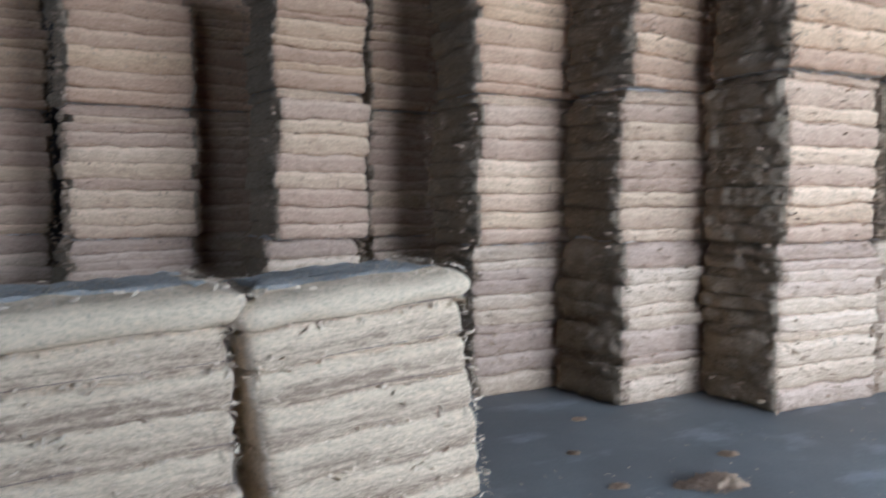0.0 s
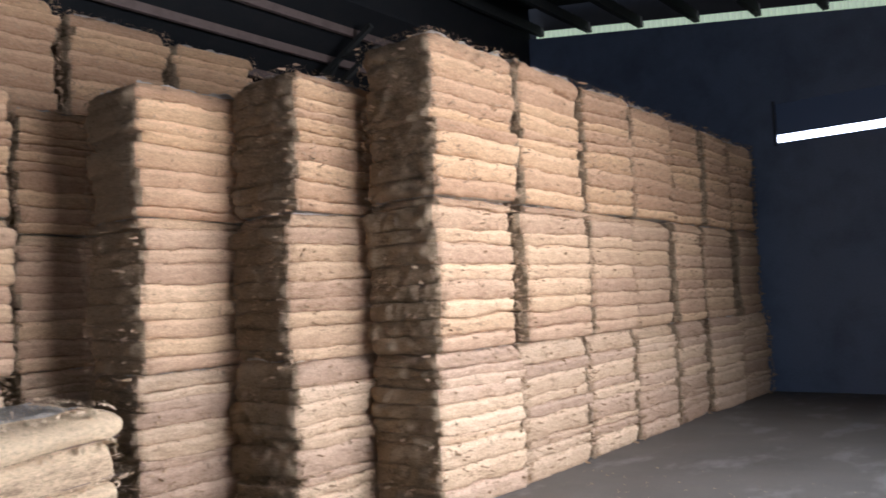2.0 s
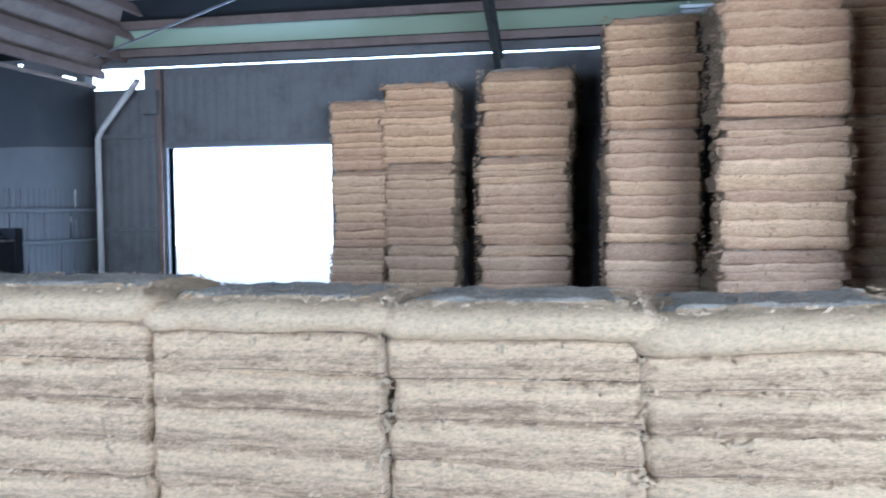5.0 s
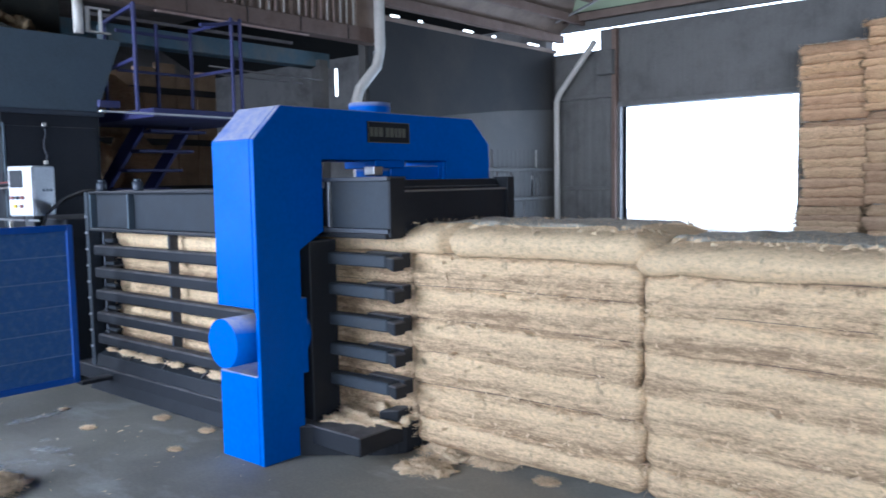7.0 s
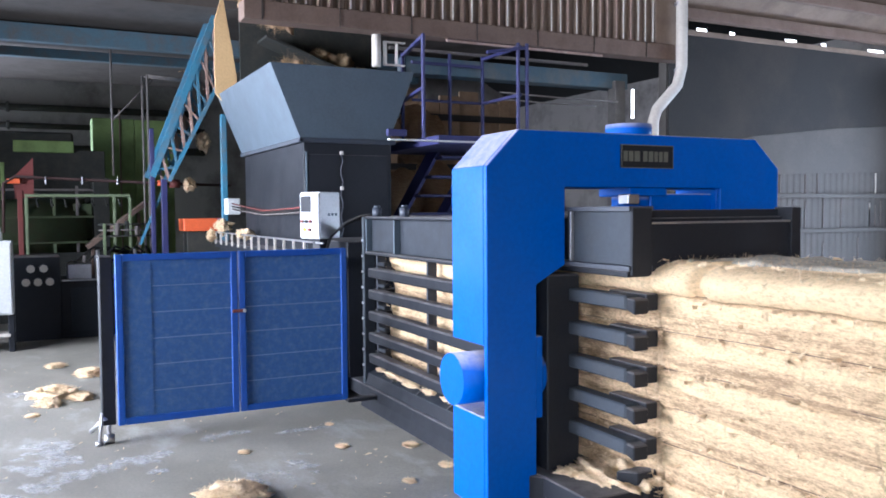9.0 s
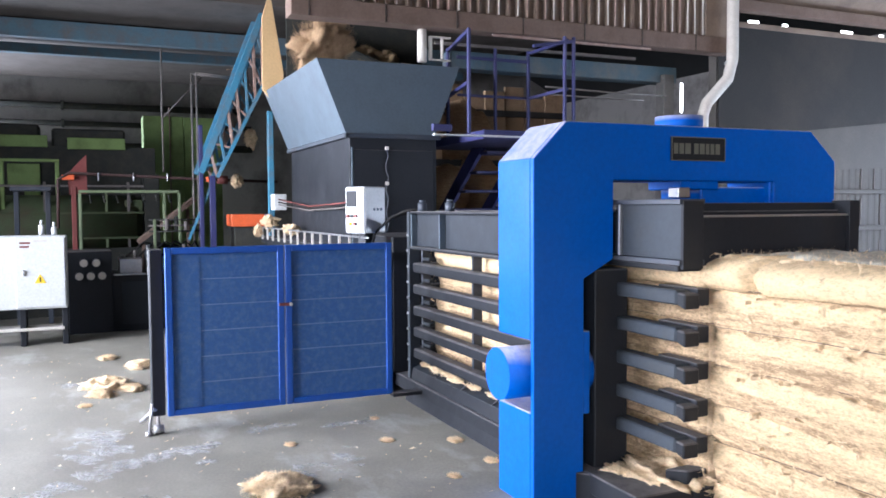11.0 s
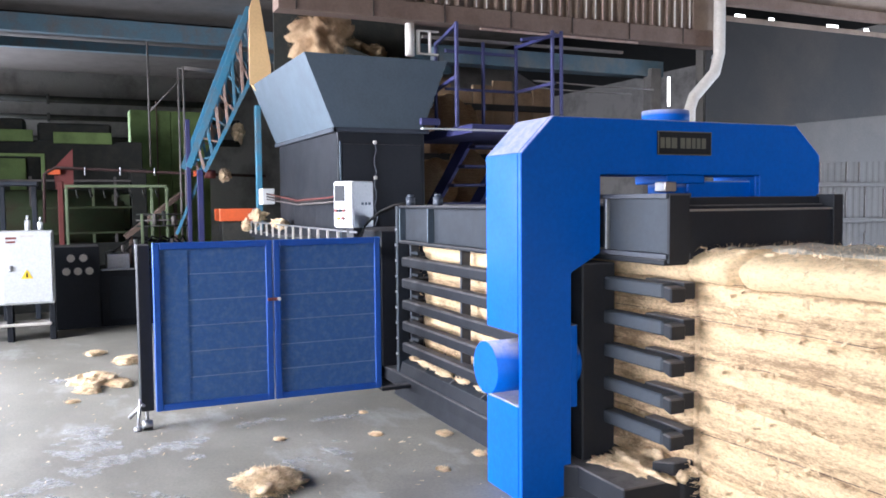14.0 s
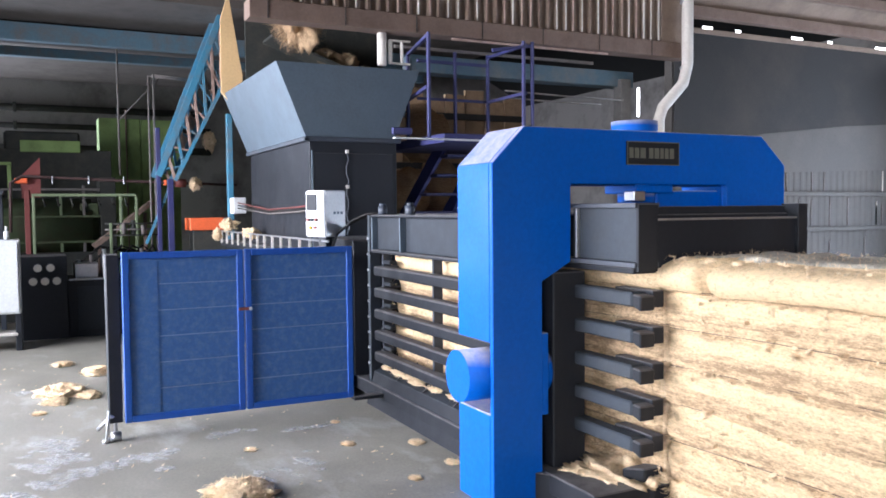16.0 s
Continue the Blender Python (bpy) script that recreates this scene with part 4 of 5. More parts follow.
for k, (x, y, r, sq) in enumerate(((-2.66, -0.16, 0.09, (1.5, 0.8, 0.35)), (-2.52, -0.05, 0.07, (1.2, 0.9, 0.5)), (-2.74, -0.25, 0.05, (1.4, 0.8, 0.3)), (-2.62, -0.02, 0.08, (1.6, 0.7, 0.6)))):
    c = tagged(new("fibre_tuft", mesh_of("fibre_tuft", lump(r, 400 + k, sq, 4, 1.6), LOOSE)), "loose tuft of coir fibre lying on the press tray", "fibre", "tufts on the tray")
    c.location = (x, y, 0.165)
    part("fibre_fuzz", hairs(r, 410 + k, sq, 1200, 0.22), LOOSE, c)
fib = tagged(new("bale", bale_mesh("bale", 2.1, 0.62, 1.02, 7, 91, FIBRE, 1.0)), "loose coir fibre pressed behind the chamber rails", "fibre", "row of fresh bales")
fib.matrix_world = pose(-4.12, 0.115, 0.14)
strands(fuzz_mesh("loose_strands", 2.1, 0.64, 1.03, 92, 1500, LOOSE), fib)

for k in range(7):
    r = 0.028 + 0.010 * (k * 7 % 4)
    sq = (2.4, 0.7, 0.4)
    c = tagged(new("fibre_tuft", mesh_of("fibre_tuft", lump(r, 430 + k, sq, 3, 1.0), LOOSE)), "loose coir fibre caught on the press ledge", "fibre", "tufts on the ledge")
    c.location = (-5.05 + 0.27 * k, -0.30, 0.270)
    part("fibre_fuzz", hairs(r, 450 + k, sq, 420, 0.3), LOOSE, c)

# feed box and hopper
part("feed_box", box(-8.57, -6.41, -0.44, 0.38, 0.9, 2.05), BLACK, press)
part("feed_chamber", box(-9.0, -5.4, -0.42, 0.98, 0.16, 1.2), BLACK, press)
hop = bmesh.new()
lo = [(-8.60, -0.46), (-6.41, -0.46), (-6.41, 0.36), (-8.60, 0.36)]
hi = [(-8.72, -0.70), (-6.48, -0.70), (-6.48, 0.65), (-8.72, 0.65)]
vl = [hop.verts.new((*p, 2.05)) for p in lo]
vh = [hop.verts.new((*p, 2.71)) for p in hi]
for i in range(4):
    hop.faces.new((vl[i], vl[(i + 1) % 4], vh[(i + 1) % 4], vh[i]))
bmesh.ops.recalc_face_normals(hop, faces=hop.faces)
bmesh.ops.solidify(hop, geom=list(hop.faces), thickness=0.012)
part("hopper", hop, GREY, press, "slate grey flared sheet hopper")
part("hopper_rim", join(box(-8.62, -6.39, -0.48, -0.44, 2.03, 2.07), box(-6.43, -6.39, -0.48, 0.42, 2.03, 2.07)), GREY_DK, press)
part("cable", tube([(-6.395, -0.10 + 0.014 * math.sin(j * 1.9), 1.93 - 0.06 * j) for j in range(13)], 0.006, 6), GREY_DK, press)
for z in (1.93, 1.62):
    part("cable_clip", box(-6.405, -6.385, -0.115, -0.085, z, z + 0.03, 0.002), PVC, press)
part("feed_panel", box(-6.412, -6.40, -0.40, 0.34, 1.0, 1.93, 0.003), BLACK, press)
part("panel_edge", box(-6.41, -6.396, -0.425, -0.41, 1.0, 1.95, 0.002), GREY, press)

# control box on the press
cb = thing("control_box", "white control box with buttons on top of the press", "control box")
part("body", box(-5.62, -5.42, -0.71, -0.475, 1.23, 1.58, 0.01), WHITE, cb)
part("door", box(-5.612, -5.428, -0.716, -0.709, 1.24, 1.57, 0.003), WHITE, cb)
part("screen", box(-5.60, -5.50, -0.722, -0.715, 1.43, 1.55, 0.002), BLACK, cb, "dark display")
for k, (x, z, m) in enumerate(((-5.585, 1.36, RED), (-5.545, 1.36, BLACK), (-5.505, 1.36, RED), (-5.565, 1.30, YELLOW), (-5.515, 1.30, RED))):
    part("button", tube([(x, -0.716, z), (x, -0.730, z)], 0.013, 12), m, cb)
for k in range(3):
    part("label_bar", box(-5.421, -5.418, -0.62 + 0.04 * k, -0.595 + 0.04 * k, 1.40, 1.42, 0), GREY, cb)
part("bracket", box(-5.56, -5.48, -0.64, -0.56, 1.1, 1.23), BLACK, cb)
cb.matrix_world = Matrix.Translation((-5.52, -0.59, 0)) @ pose(0, 0, 0, 0, 0, 30) @ Matrix.Translation((5.52, 0.59, 0))

# gate
gate = thing("safety_gate", "blue double-leaf sheet gate standing out from the press", "gate")
GXX = -4.92
for y0, y1 in ((-2.11, -1.365), (-1.355, -0.61)):
    leaf = part("gate_leaf", box(GXX - 0.012, GXX + 0.006, y0 + 0.03, y1 - 0.03, 0.15, 1.15, 0), BLUE_SHEET, gate, "dusty blue sheet panel")
    for a in ((y0, y0 + 0.042, 0.12, 1.18), (y1 - 0.042, y1, 0.12, 1.18), (y0 + 0.042, y1 - 0.042, 0.12, 0.162), (y0 + 0.042, y1 - 0.042, 1.138, 1.18)):
        part("frame_bar", box(GXX - 0.02, GXX + 0.02, *a, 0.004), BLUE_DK, leaf, "blue frame bar")
    for i in range(1, 6):
        part("seam", box(GXX + 0.006, GXX + 0.010, y0 + 0.215 if y0 < -2 else y0 + 0.04, y1 - 0.04, 0.15 + i * 0.165, 0.155 + i * 0.165, 0), DUSTY, leaf)
part("latch_pin", tube([(GXX + 0.022, -1.325, 0.79), (GXX + 0.04, -1.325, 0.79)], 0.012, 10), WHITE, gate)
part("cover_strip", box(GXX + 0.0065, GXX + 0.009, -2.065, -1.90, 0.165, 1.135, 0), BLUE_SHEET, gate)
part("latch", box(GXX + 0.02, GXX + 0.035, -1.40, -1.33, 0.78, 0.80, 0.002), RED, gate, "small red latch")
part("end_post", box(GXX - 0.14, GXX - 0.02, -2.20, -2.12, 0.12, 1.17), BLACK, gate, "black end post")
part("stand_leg", join(tube([(GXX - 0.03, -2.22, 0.0), (GXX - 0.03, -2.20, 0.2)], 0.010, 8), tube([(GXX - 0.12, -2.26, 0.07), (GXX - 0.02, -2.18, 0.17)], 0.014, 8), tube([(GXX - 0.03, -2.22, 0.0), (GXX - 0.03, -2.22, 0.025)], 0.024, 12)), STEEL, gate)
part("caster", join(tube([(GXX - 0.08, -2.16, 0.03), (GXX - 0.08, -2.16, 0.16)], 0.012, 8), tube([(GXX - 0.05, -2.19, 0.03), (GXX - 0.05, -2.13, 0.03)], 0.03, 14)), STEEL, gate)
part("hinge", box(GXX - 0.02, GXX + 0.05, -0.62, -0.40, 0.10, 0.13), BLACK, gate)

# service platform behind the hopper
plat = thing("service_platform", "violet-blue steel platform with guard rails", "platform")
part("deck", box(-7.4, -6.0, 0.66, 1.9, 2.02, 2.10), PURPLE, plat)
part("deck_edge", box(-6.02, -5.975, 0.18, 1.9, 2.035, 2.05, 0.003), WHITE, plat, "bright front edge")
for x, y in ((-6.01, 0.52), (-6.01, 1.49), (-6.01, 1.585), (-6.9, 0.72), (-6.75, 1.16), (-6.75, 1.53)):
    part("post", box(x - 0.015, x + 0.015, y - 0.015, y + 0.015, 2.06, 2.97), PURPLE, plat)
part("rail", strut((-6.01, 1.16, 2.86), (-6.01, 1.58, 2.93), 0.028, 0.028), PURPLE, plat)
part("rail", strut((-6.75, 0.75, 2.86), (-6.75, 1.53, 2.86), 0.028, 0.028), PURPLE, plat)
part("rail", strut((-6.75, 0.75, 2.5), (-6.75, 1.53, 2.5), 0.024, 0.024), PURPLE, plat)
for y0, x1, y1 in ((0.52, -6.9, 0.72), (1.53, -6.75, 1.53)):
    for z in (2.5, 2.94):
        part("rail", strut((-6.03, y0, z), (x1, y1, z), 0.028, 0.028), PURPLE, plat)
part("deck_plate", box(-6.0, -5.96, 0.16, 0.34, 2.07, 2.13), PURPLE, plat)
# ---- mezzanine over the far bay ----
mezz = tagged(new("mezzanine"), "mezzanine edge with brown ribbed cladding on a steel beam", "mezzanine", "", "structure")
part("cladding", moved(corrugated(-0.95, 3.42, 3.20, 5.4, 0.10, 0.025), Matrix.Translation((-6.4, 0, 0)) @ pose(0, 0, 0, 0, 0, 90)), BROWN, mezz)
rib_rnd = random.Random(8)
for i in range(43):
    y = 3.40 - 0.10 * i + rib_rnd.uniform(-0.012, 0.012)
    part("rib", box(-6.378, -6.364, y, y + rib_rnd.uniform(0.005, 0.013), 3.205, 5.2, 0), rib_rnd.choice((PVC, PINK, RUST)), mezz)
part("corner_panel", box(-6.44, -6.36, 3.43, 3.72, 3.19, 5.4), BROWN, mezz)
part("edge_beam", box(-6.54, -6.34, -0.95, 3.82, 3.03, 3.19), RUST, mezz)
for i in range(7):
    part("beam_plate", box(-6.345, -6.333, -0.8 + 0.68 * i, -0.795 + 0.68 * i, 3.03, 3.19, 0), DULL_DARK, mezz)
part("flashing", strut((-6.40, 0.95, 3.015), (-6.40, 2.75, 3.012), 0.03, 0.02), PINK, mezz, "bent pale flashing under the beam")
part("back_beam", box(-11.16, -10.96, -7, -0.2, 3.80, 4.04), RUST, mezz)
part("back_boarding", box(-11.14, -11.08, -7, -0.2, 4.04, 5.3), BROWN, mezz)
part("pale_plank", strut((-10.93, -2.6, 4.07), (-10.93, -1.3, 4.02), 0.05, 0.07), PLY, mezz, "pale plank along the beam")
part("lower_beam", box(-7.1, -6.9, 0.75, 3.5, 2.78, 2.95), TEAL, mezz)
for a in ((-15.9, -9.3, -7, 3.7), (-7.1, -6.6, -0.9, 3.7), (-9.3, -7.1, 0.7, 3.7)):
    part("floor_slab", box(*a, 3.8, 3.9, 0), BOARDS, mezz)
part("girder", box(-11.1, -10.95, -7, 3.5, 3.56, 3.78), GIRDER, mezz)
part("girder", box(-12.6, -12.45, -7, 3.5, 3.62, 3.75), GIRDER, mezz)
part("column", box(-6.98, -6.84, 3.28, 3.42, 0, 2.86), WALLM, mezz)
part("column", box(-11.1, -10.95, 0.4, 0.55, 0, 3.6), WALLM, mezz)

part_wall = tagged(new("plank_partition"), "brown plank partition behind the service platform", "partition", "", "structure")
for i in range(9):
    part("plank", box(-9.2, -9.16 + 0.008 * (i % 3), 0.75 + 0.30 * i, 1.04 + 0.30 * i, 0, 3.0 - 0.07 * (i * 5 % 3), 0.004), PLANK, part_wall)
for z in (0.7, 1.35, 1.95, 2.6):
    part("batten", box(-9.14, -9.09, 0.75, 3.4, z, z + 0.08, 0.004), DULL_DARK, part_wall)
sl = thing("pale_batten", "pale thin board lying along the mezzanine beam", "board")
part("board", strut((-6.95, 0.6, 3.02), (-6.85, 2.9, 3.0), 0.03, 0.03), POLE, sl)
for k, (y0, z0, y1, z1) in enumerate(((1.7, 2.62, 3.2, 2.60), (1.75, 2.55, 2.9, 2.54))):
    cb2 = thing("conduit", "thin pale conduit strung behind the platform", "conduit", group="conduits")
    part("pipe", tube([(-6.7, y0, z0), (-6.7, (y0 + y1) / 2, (z0 + z1) / 2 - 0.008), (-6.7, y1, z1)], 0.009, 8), POLE, cb2)

# rainwater pipes
p1 = thing("downpipe", "weathered pale plastic downpipe bending behind the press", "pipe")
part("pipe", tube([(-6.26, 3.70, 4.9), (-6.26, 3.70, 2.95), (-6.28, 3.66, 2.75), (-6.28, 3.38, 2.48), (-6.28, 3.33, 2.35), (-6.28, 3.33, 0.05)], 0.06, 12), PVC, p1)
for z in (3.6, 2.9):
    part("clamp", tube([(-6.28, 3.70, z), (-6.28, 3.70, z + 0.03)], 0.066, 12), STEEL, p1)
p2 = thing("downpipe", "white plastic downpipe bending down beside the doorway", "pipe")
part("pipe", tube([(-5.75, 7.70, 3.45), (-6.36, 7.70, 2.74), (-6.42, 7.70, 2.62), (-6.42, 7.70, 0.05)], 0.045, 12), PVC, p2)
sb = thing("meter_box", "pale box fixed high on the back wall", "box")
part("body", box(-5.70, -5.45, 7.66, 7.78, 2.95, 3.3), WALLM, sb)
# Glowing strip in place of daylight between two wall sheets.
slit = setting("window_2", box(-6.62, -6.60, 3.322, 3.338, 2.42, 2.73, 0), SLIT_GLOW, "narrow glowing strip for a slit of daylight beside the column", "window")

# motor stand behind the hopper
fan = thing("motor_stand", "pale frame with a small motor on the hopper rim", "motor")
part("motor", tube([(-6.5, 0.285, 2.74), (-6.5, 0.285, 3.06)], 0.042, 14), PVC, fan)
for a in ((0.355, 0.380, 2.76, 2.98), (0.475, 0.490, 2.76, 2.98), (0.545, 0.570, 2.76, 2.98)):
    part("upright", box(-6.52, -6.48, *a, 0.002), PVC, fan)
for z in (2.76, 2.965):
    part("crossbar", box(-6.52, -6.48, 0.36, 0.565, z, z + 0.015, 0.002), PVC, fan)
part("bundle", lump(0.08, 4, (0.6, 1, 1)), LOOSE_OLD, fan)
fan.children[-1].location = (-6.55, 0.46, 2.86)

# stair with sacks under the platform
lad = thing("steel_stair", "dark violet steel stair under the platform", "stair")
for y in (0.95, 1.45):
    part("stringer", strut((-7.9, y - 0.12, 0.9), (-7.0, y + 0.2, 2.1), 0.05, 0.12), PURPLE, lad)
for i in range(6):
    part("tread", box(-7.85 + i * 0.15, -7.62 + i * 0.15, 0.88 + i * 0.05, 1.5 + i * 0.05, 1.0 + i * 0.19, 1.03 + i * 0.19), PURPLE, lad)
for i, (y, z, r) in enumerate(((1.05, 0.3, 0.42), (1.55, 0.32, 0.4), (1.2, 0.95, 0.4), (1.75, 1.0, 0.42), (1.4, 1.6, 0.4), (1.95, 1.7, 0.4), (1.65, 2.3, 0.38), (1.15, 2.35, 0.34))):
    sk = tagged(new("fibre_sack", mesh_of("fibre_sack", lump(r, 20 + i, (0.8, 0.75, 0.85), 3, 0.35), LOOSE_OLD)), "slumped brown sack of coir fibre in the heap behind the press", "sack", "heap of sacks")
    sk.location = (-8.5 - 0.1 * (i % 3), y, z)

# rack and clutter beside the feed box
rack = thing("roller_rack", "black rack with short pale uprights beside the feed box", "rack")
part("tray", box(-9.4, -5.35, -0.62, -0.44, 1.02, 1.09), BLACK, rack)
part("base", box(-9.3, -5.4, -0.58, -0.46, 0.0, 1.02), BLACK, rack)
part("top_bar", box(-9.4, -5.35, -0.64, -0.62, 1.19, 1.205), STEEL, rack)
for i in range(14):
    x = -9.3 + i * 0.29
    part("upright", box(x, x + 0.012, -0.64, -0.62, 1.06, 1.19, 0), PVC, rack)
bin_ = thing("orange_bin", "orange open bin with coir fibre spilling over", "bin")
part("tub", join(box(-10.1, -10.08, -0.92, -0.42, 1.20, 1.35), box(-9.72, -9.70, -0.92, -0.42, 1.20, 1.35), box(-10.08, -9.72, -0.92, -0.90, 1.20, 1.35), box(-10.08, -9.72, -0.44, -0.42, 1.20, 1.35), box(-10.08, -9.72, -0.90, -0.44, 1.20, 1.22)), ORANGE, bin_)
part("corner_strap", box(-9.70, -9.692, -0.52, -0.47, 1.20, 1.35, 0.002), BLUE_DK, bin_)
part("foot", box(-10.05, -9.75, -0.88, -0.46, 0, 1.20), GRIME, bin_)
for i, (x, y, z, r, sq) in enumerate(((-9.05, -0.60, 1.26, 0.09, (0.8, 0.6, 1.2)), (-9.5, -0.5, 1.26, 0.13, (1.3, 0.9, 0.5)), (-8.0, -0.58, 1.20, 0.10, (1.0, 1.0, 0.6)), (-9.1, -0.72, 1.16, 0.07, (0.8, 0.9, 1.2)), (-10.0, -0.62, 2.3, 0.12, (0.6, 0.8, 1.1)), (-10.3, -0.75, 1.78, 0.10, (0.7, 0.9, 1.0)))):
    c = tagged(new("fibre_tuft", mesh_of("fibre_tuft", lump(0.72 * r, 50 + i, sq, 4, 0.85), LOOSE)), "pale tuft of loose coir fibre caught on the machine", "fibre", "loose tufts")
    c.location = (x, y, z)
    part("fibre_fuzz", hairs(0.78 * r, 70 + i, sq, 900, 0.2), LOOSE, c)
jb = thing("junction_box", "small white junction box on the feed box with cables", "junction box")
part("body", box(-8.95, -8.75, -0.60, -0.46, 1.40, 1.58), WHITE, jb)
for k in range(3):
    part("cable", tube([(-8.75, -0.55, 1.52 - 0.03 * k), (-7.6, -0.5, 1.44 - 0.02 * k), (-6.5, -0.52, 1.46 - 0.02 * k), (-5.6, -0.62, 1.48 - 0.02 * k)], 0.007, 6), RED if k == 0 else (RUBBER if k == 1 else POLE), jb)
for k in range(6):
    d = 0.028 * k
    part("hose", tube([(-5.62 + d, -0.58, 1.08), (-5.56 + d, -0.54, 1.20 + 0.3 * d), (-5.44 + d, -0.46, 1.31 + 0.3 * d), (-5.30 + 0.6 * d, -0.38, 1.37 + 0.2 * d), (-5.12, -0.30, 1.385 + 0.2 * d)], 0.009, 8), RUBBER, press)
for x in (-5.09, -4.60):
    part("lifting_knob", join(tube([(x, -0.30, 1.39), (x, -0.30, 1.455)], 0.034, 14), tube([(x, -0.30, 1.455), (x, -0.30, 1.475)], 0.024, 14)), GREY_DK, press)

# inclined feed conveyor: sky-blue lattice truss, plywood side board
conv = thing("feed_conveyor", "sky-blue lattice conveyor rising to the mezzanine", "conveyor")
lo_a, hi_a = Vector((-9.7, -1.27, 1.85)), Vector((-9.7, -0.46, 3.92))
lo_b, hi_b = Vector((-9.7, -1.08, 1.80)), Vector((-9.7, -0.42, 3.11))
for dx in (0, -0.5):
    off = Vector((dx, 0, 0))
    part("chord", strut(lo_a + off, hi_a + off, 0.04, 0.075), CYAN, conv)
    part("chord", strut(lo_b + off, hi_b + off, 0.04, 0.045), CYAN, conv)
    for i in range(7):
        part("brace", strut(lo_b.lerp(hi_b, i / 7) + off, lo_a.lerp(hi_a, (i + 1) / 7.6) + off, 0.03, 0.03), CYAN if i % 3 == 1 else PINK, conv)
        part("brace", strut(lo_b.lerp(hi_b, (i + 0.9) / 7) + off, lo_a.lerp(hi_a, (i + 0.3) / 7.6) + off, 0.022, 0.022), PINK if i % 2 else CYAN, conv)
part("belt_pan", prism([(-1.22, 1.88), (-1.18, 1.88), (-0.44, 3.75), (-0.48, 3.75)], "x", -10.15, -9.76), CYAN, conv)
part("leg", box(-9.78, -9.70, -0.46, -0.39, 0, 2.62), CYAN, conv)
part("leg", box(-9.75, -9.70, -1.29, -1.24, 0, 2.42), PURPLE, conv)
part("foot", box(-9.78, -9.70, -1.17, -1.10, 0, 1.82), PURPLE, conv)
part("brace", strut((-9.74, -1.14, 1.72), (-9.74, -1.42, 1.05), 0.03, 0.03), CYAN, conv)
board = tagged(new("plywood_board", mesh_of("plywood_board", prism([(-0.742, 2.72), (-0.61, 2.56), (-0.51, 2.56), (-0.505, 2.92), (-0.645, 3.80), (-0.735, 3.50)], "x", -8.62, -8.60, 0.003), PLY)), "tall tapering plywood board standing in the hopper mouth", "board")
chute2 = thing("feed_chute", "dark sloping feed chute with coir fibre stuck on it", "chute")
part("pan", prism([(-0.10, 3.42), (1.30, 2.92), (1.30, 2.95), (-0.10, 3.45)], "x", -9.30, -8.85, 0.003), GRIME, chute2)
# Added sheet whose dark colour paints the unlit gap behind the hopper.
part("back_sheet", prism([(-0.30, 2.60), (1.45, 2.60), (1.45, 3.65), (-0.30, 3.78)], "x", -9.36, -9.33, 0.003), GRIME, chute2)
part("leg", box(-9.34, -9.28, 1.22, 1.28, 0, 2.96, 0.004), GRIME, chute2)
for k, (y, r) in enumerate(((0.58, 0.12), (0.84, 0.15), (1.10, 0.12))):
    sk = tagged(new("fibre_clump", mesh_of("fibre_clump", lump(0.8 * r, 520 + k, (0.7, 1.0, 0.8), 4, 0.9), TORN_SHADED)), "brown clump of coir fibre caught on the feed chute", "fibre", "clumps on the chute")
    sk.location = (-9.02, y, 3.41 - 0.357 * y + 0.6 * r)
    part("fibre_fuzz", hairs(0.85 * r, 540 + k, (0.7, 1.0, 0.8), 1500, 0.25), TORN_SHADED, sk)

for z, r in ((2.58, 0.07), (2.98, 0.05), (3.3, 0.06)):
    duct = thing("duct", "dull grimy pipe fixed along the dark bay wall", "pipe", group="pipes on the bay wall")
    part("pipe", tube([(-15.9, -6.5, z), (-15.9, 0.5, z)], r, 12), GRIME, duct)
    for y in (-5.4, -4.1, -2.9, -1.2):
        part("collar", box(-16.0, -15.82, y, y + 0.05, z - r - 0.02, z + r + 0.02, 0.004), GRIME, duct)

# switch cabinet and hydraulic unit
cab = thing("switch_cabinet", "white electrical cabinet with a yellow warning triangle", "cabinet")
part("body", box(-9.35, -9.0, -3.75, -2.74, 0.39, 1.15, 0.01), WHITE, cab)
part("door", box(-8.999, -8.985, -3.22, -2.76, 0.41, 1.13, 0.004), WHITE, cab)
part("handle", box(-8.985, -8.97, -3.16, -3.13, 0.74, 0.80), STEEL, cab)
part("warning_triangle", prism([(-3.05, 0.66), (-2.94, 0.66), (-2.995, 0.755)], "x", -8.985, -8.982), YELLOW, cab, "yellow warning triangle")
part("triangle_mark", prism([(-3.003, 0.675), (-2.987, 0.675), (-2.990, 0.72), (-3.0, 0.72)], "x", -8.982, -8.980), BLACK, cab)
for y, z, w in ((-3.18, 1.07, 0.1), (-3.18, 1.03, 0.09), (-3.05, 1.09, 0.13)):
    part("label_bar", box(-8.985, -8.983, y, y + w, z, z + 0.02, 0), RED if w < 0.12 else PVC, cab)
for y in (-3.6, -3.2, -2.8):
    part("leg", box(-9.3, -9.05, y, y + 0.06, 0, 0.4), BLACK, cab)
part("shelf", box(-9.3, -9.02, -3.7, -2.78, 0.16, 0.19), PVC, cab)
hyd = thing("hydraulic_unit", "black hydraulic power unit with five round gauges", "hydraulic unit")
part("tank", box(-10.6, -9.75, -2.28, -1.35, 0.0, 0.66), BLACK, hyd)
part("panel", box(-10.3, -9.72, -2.75, -2.28, 0.0, 0.94), BLACK, hyd)
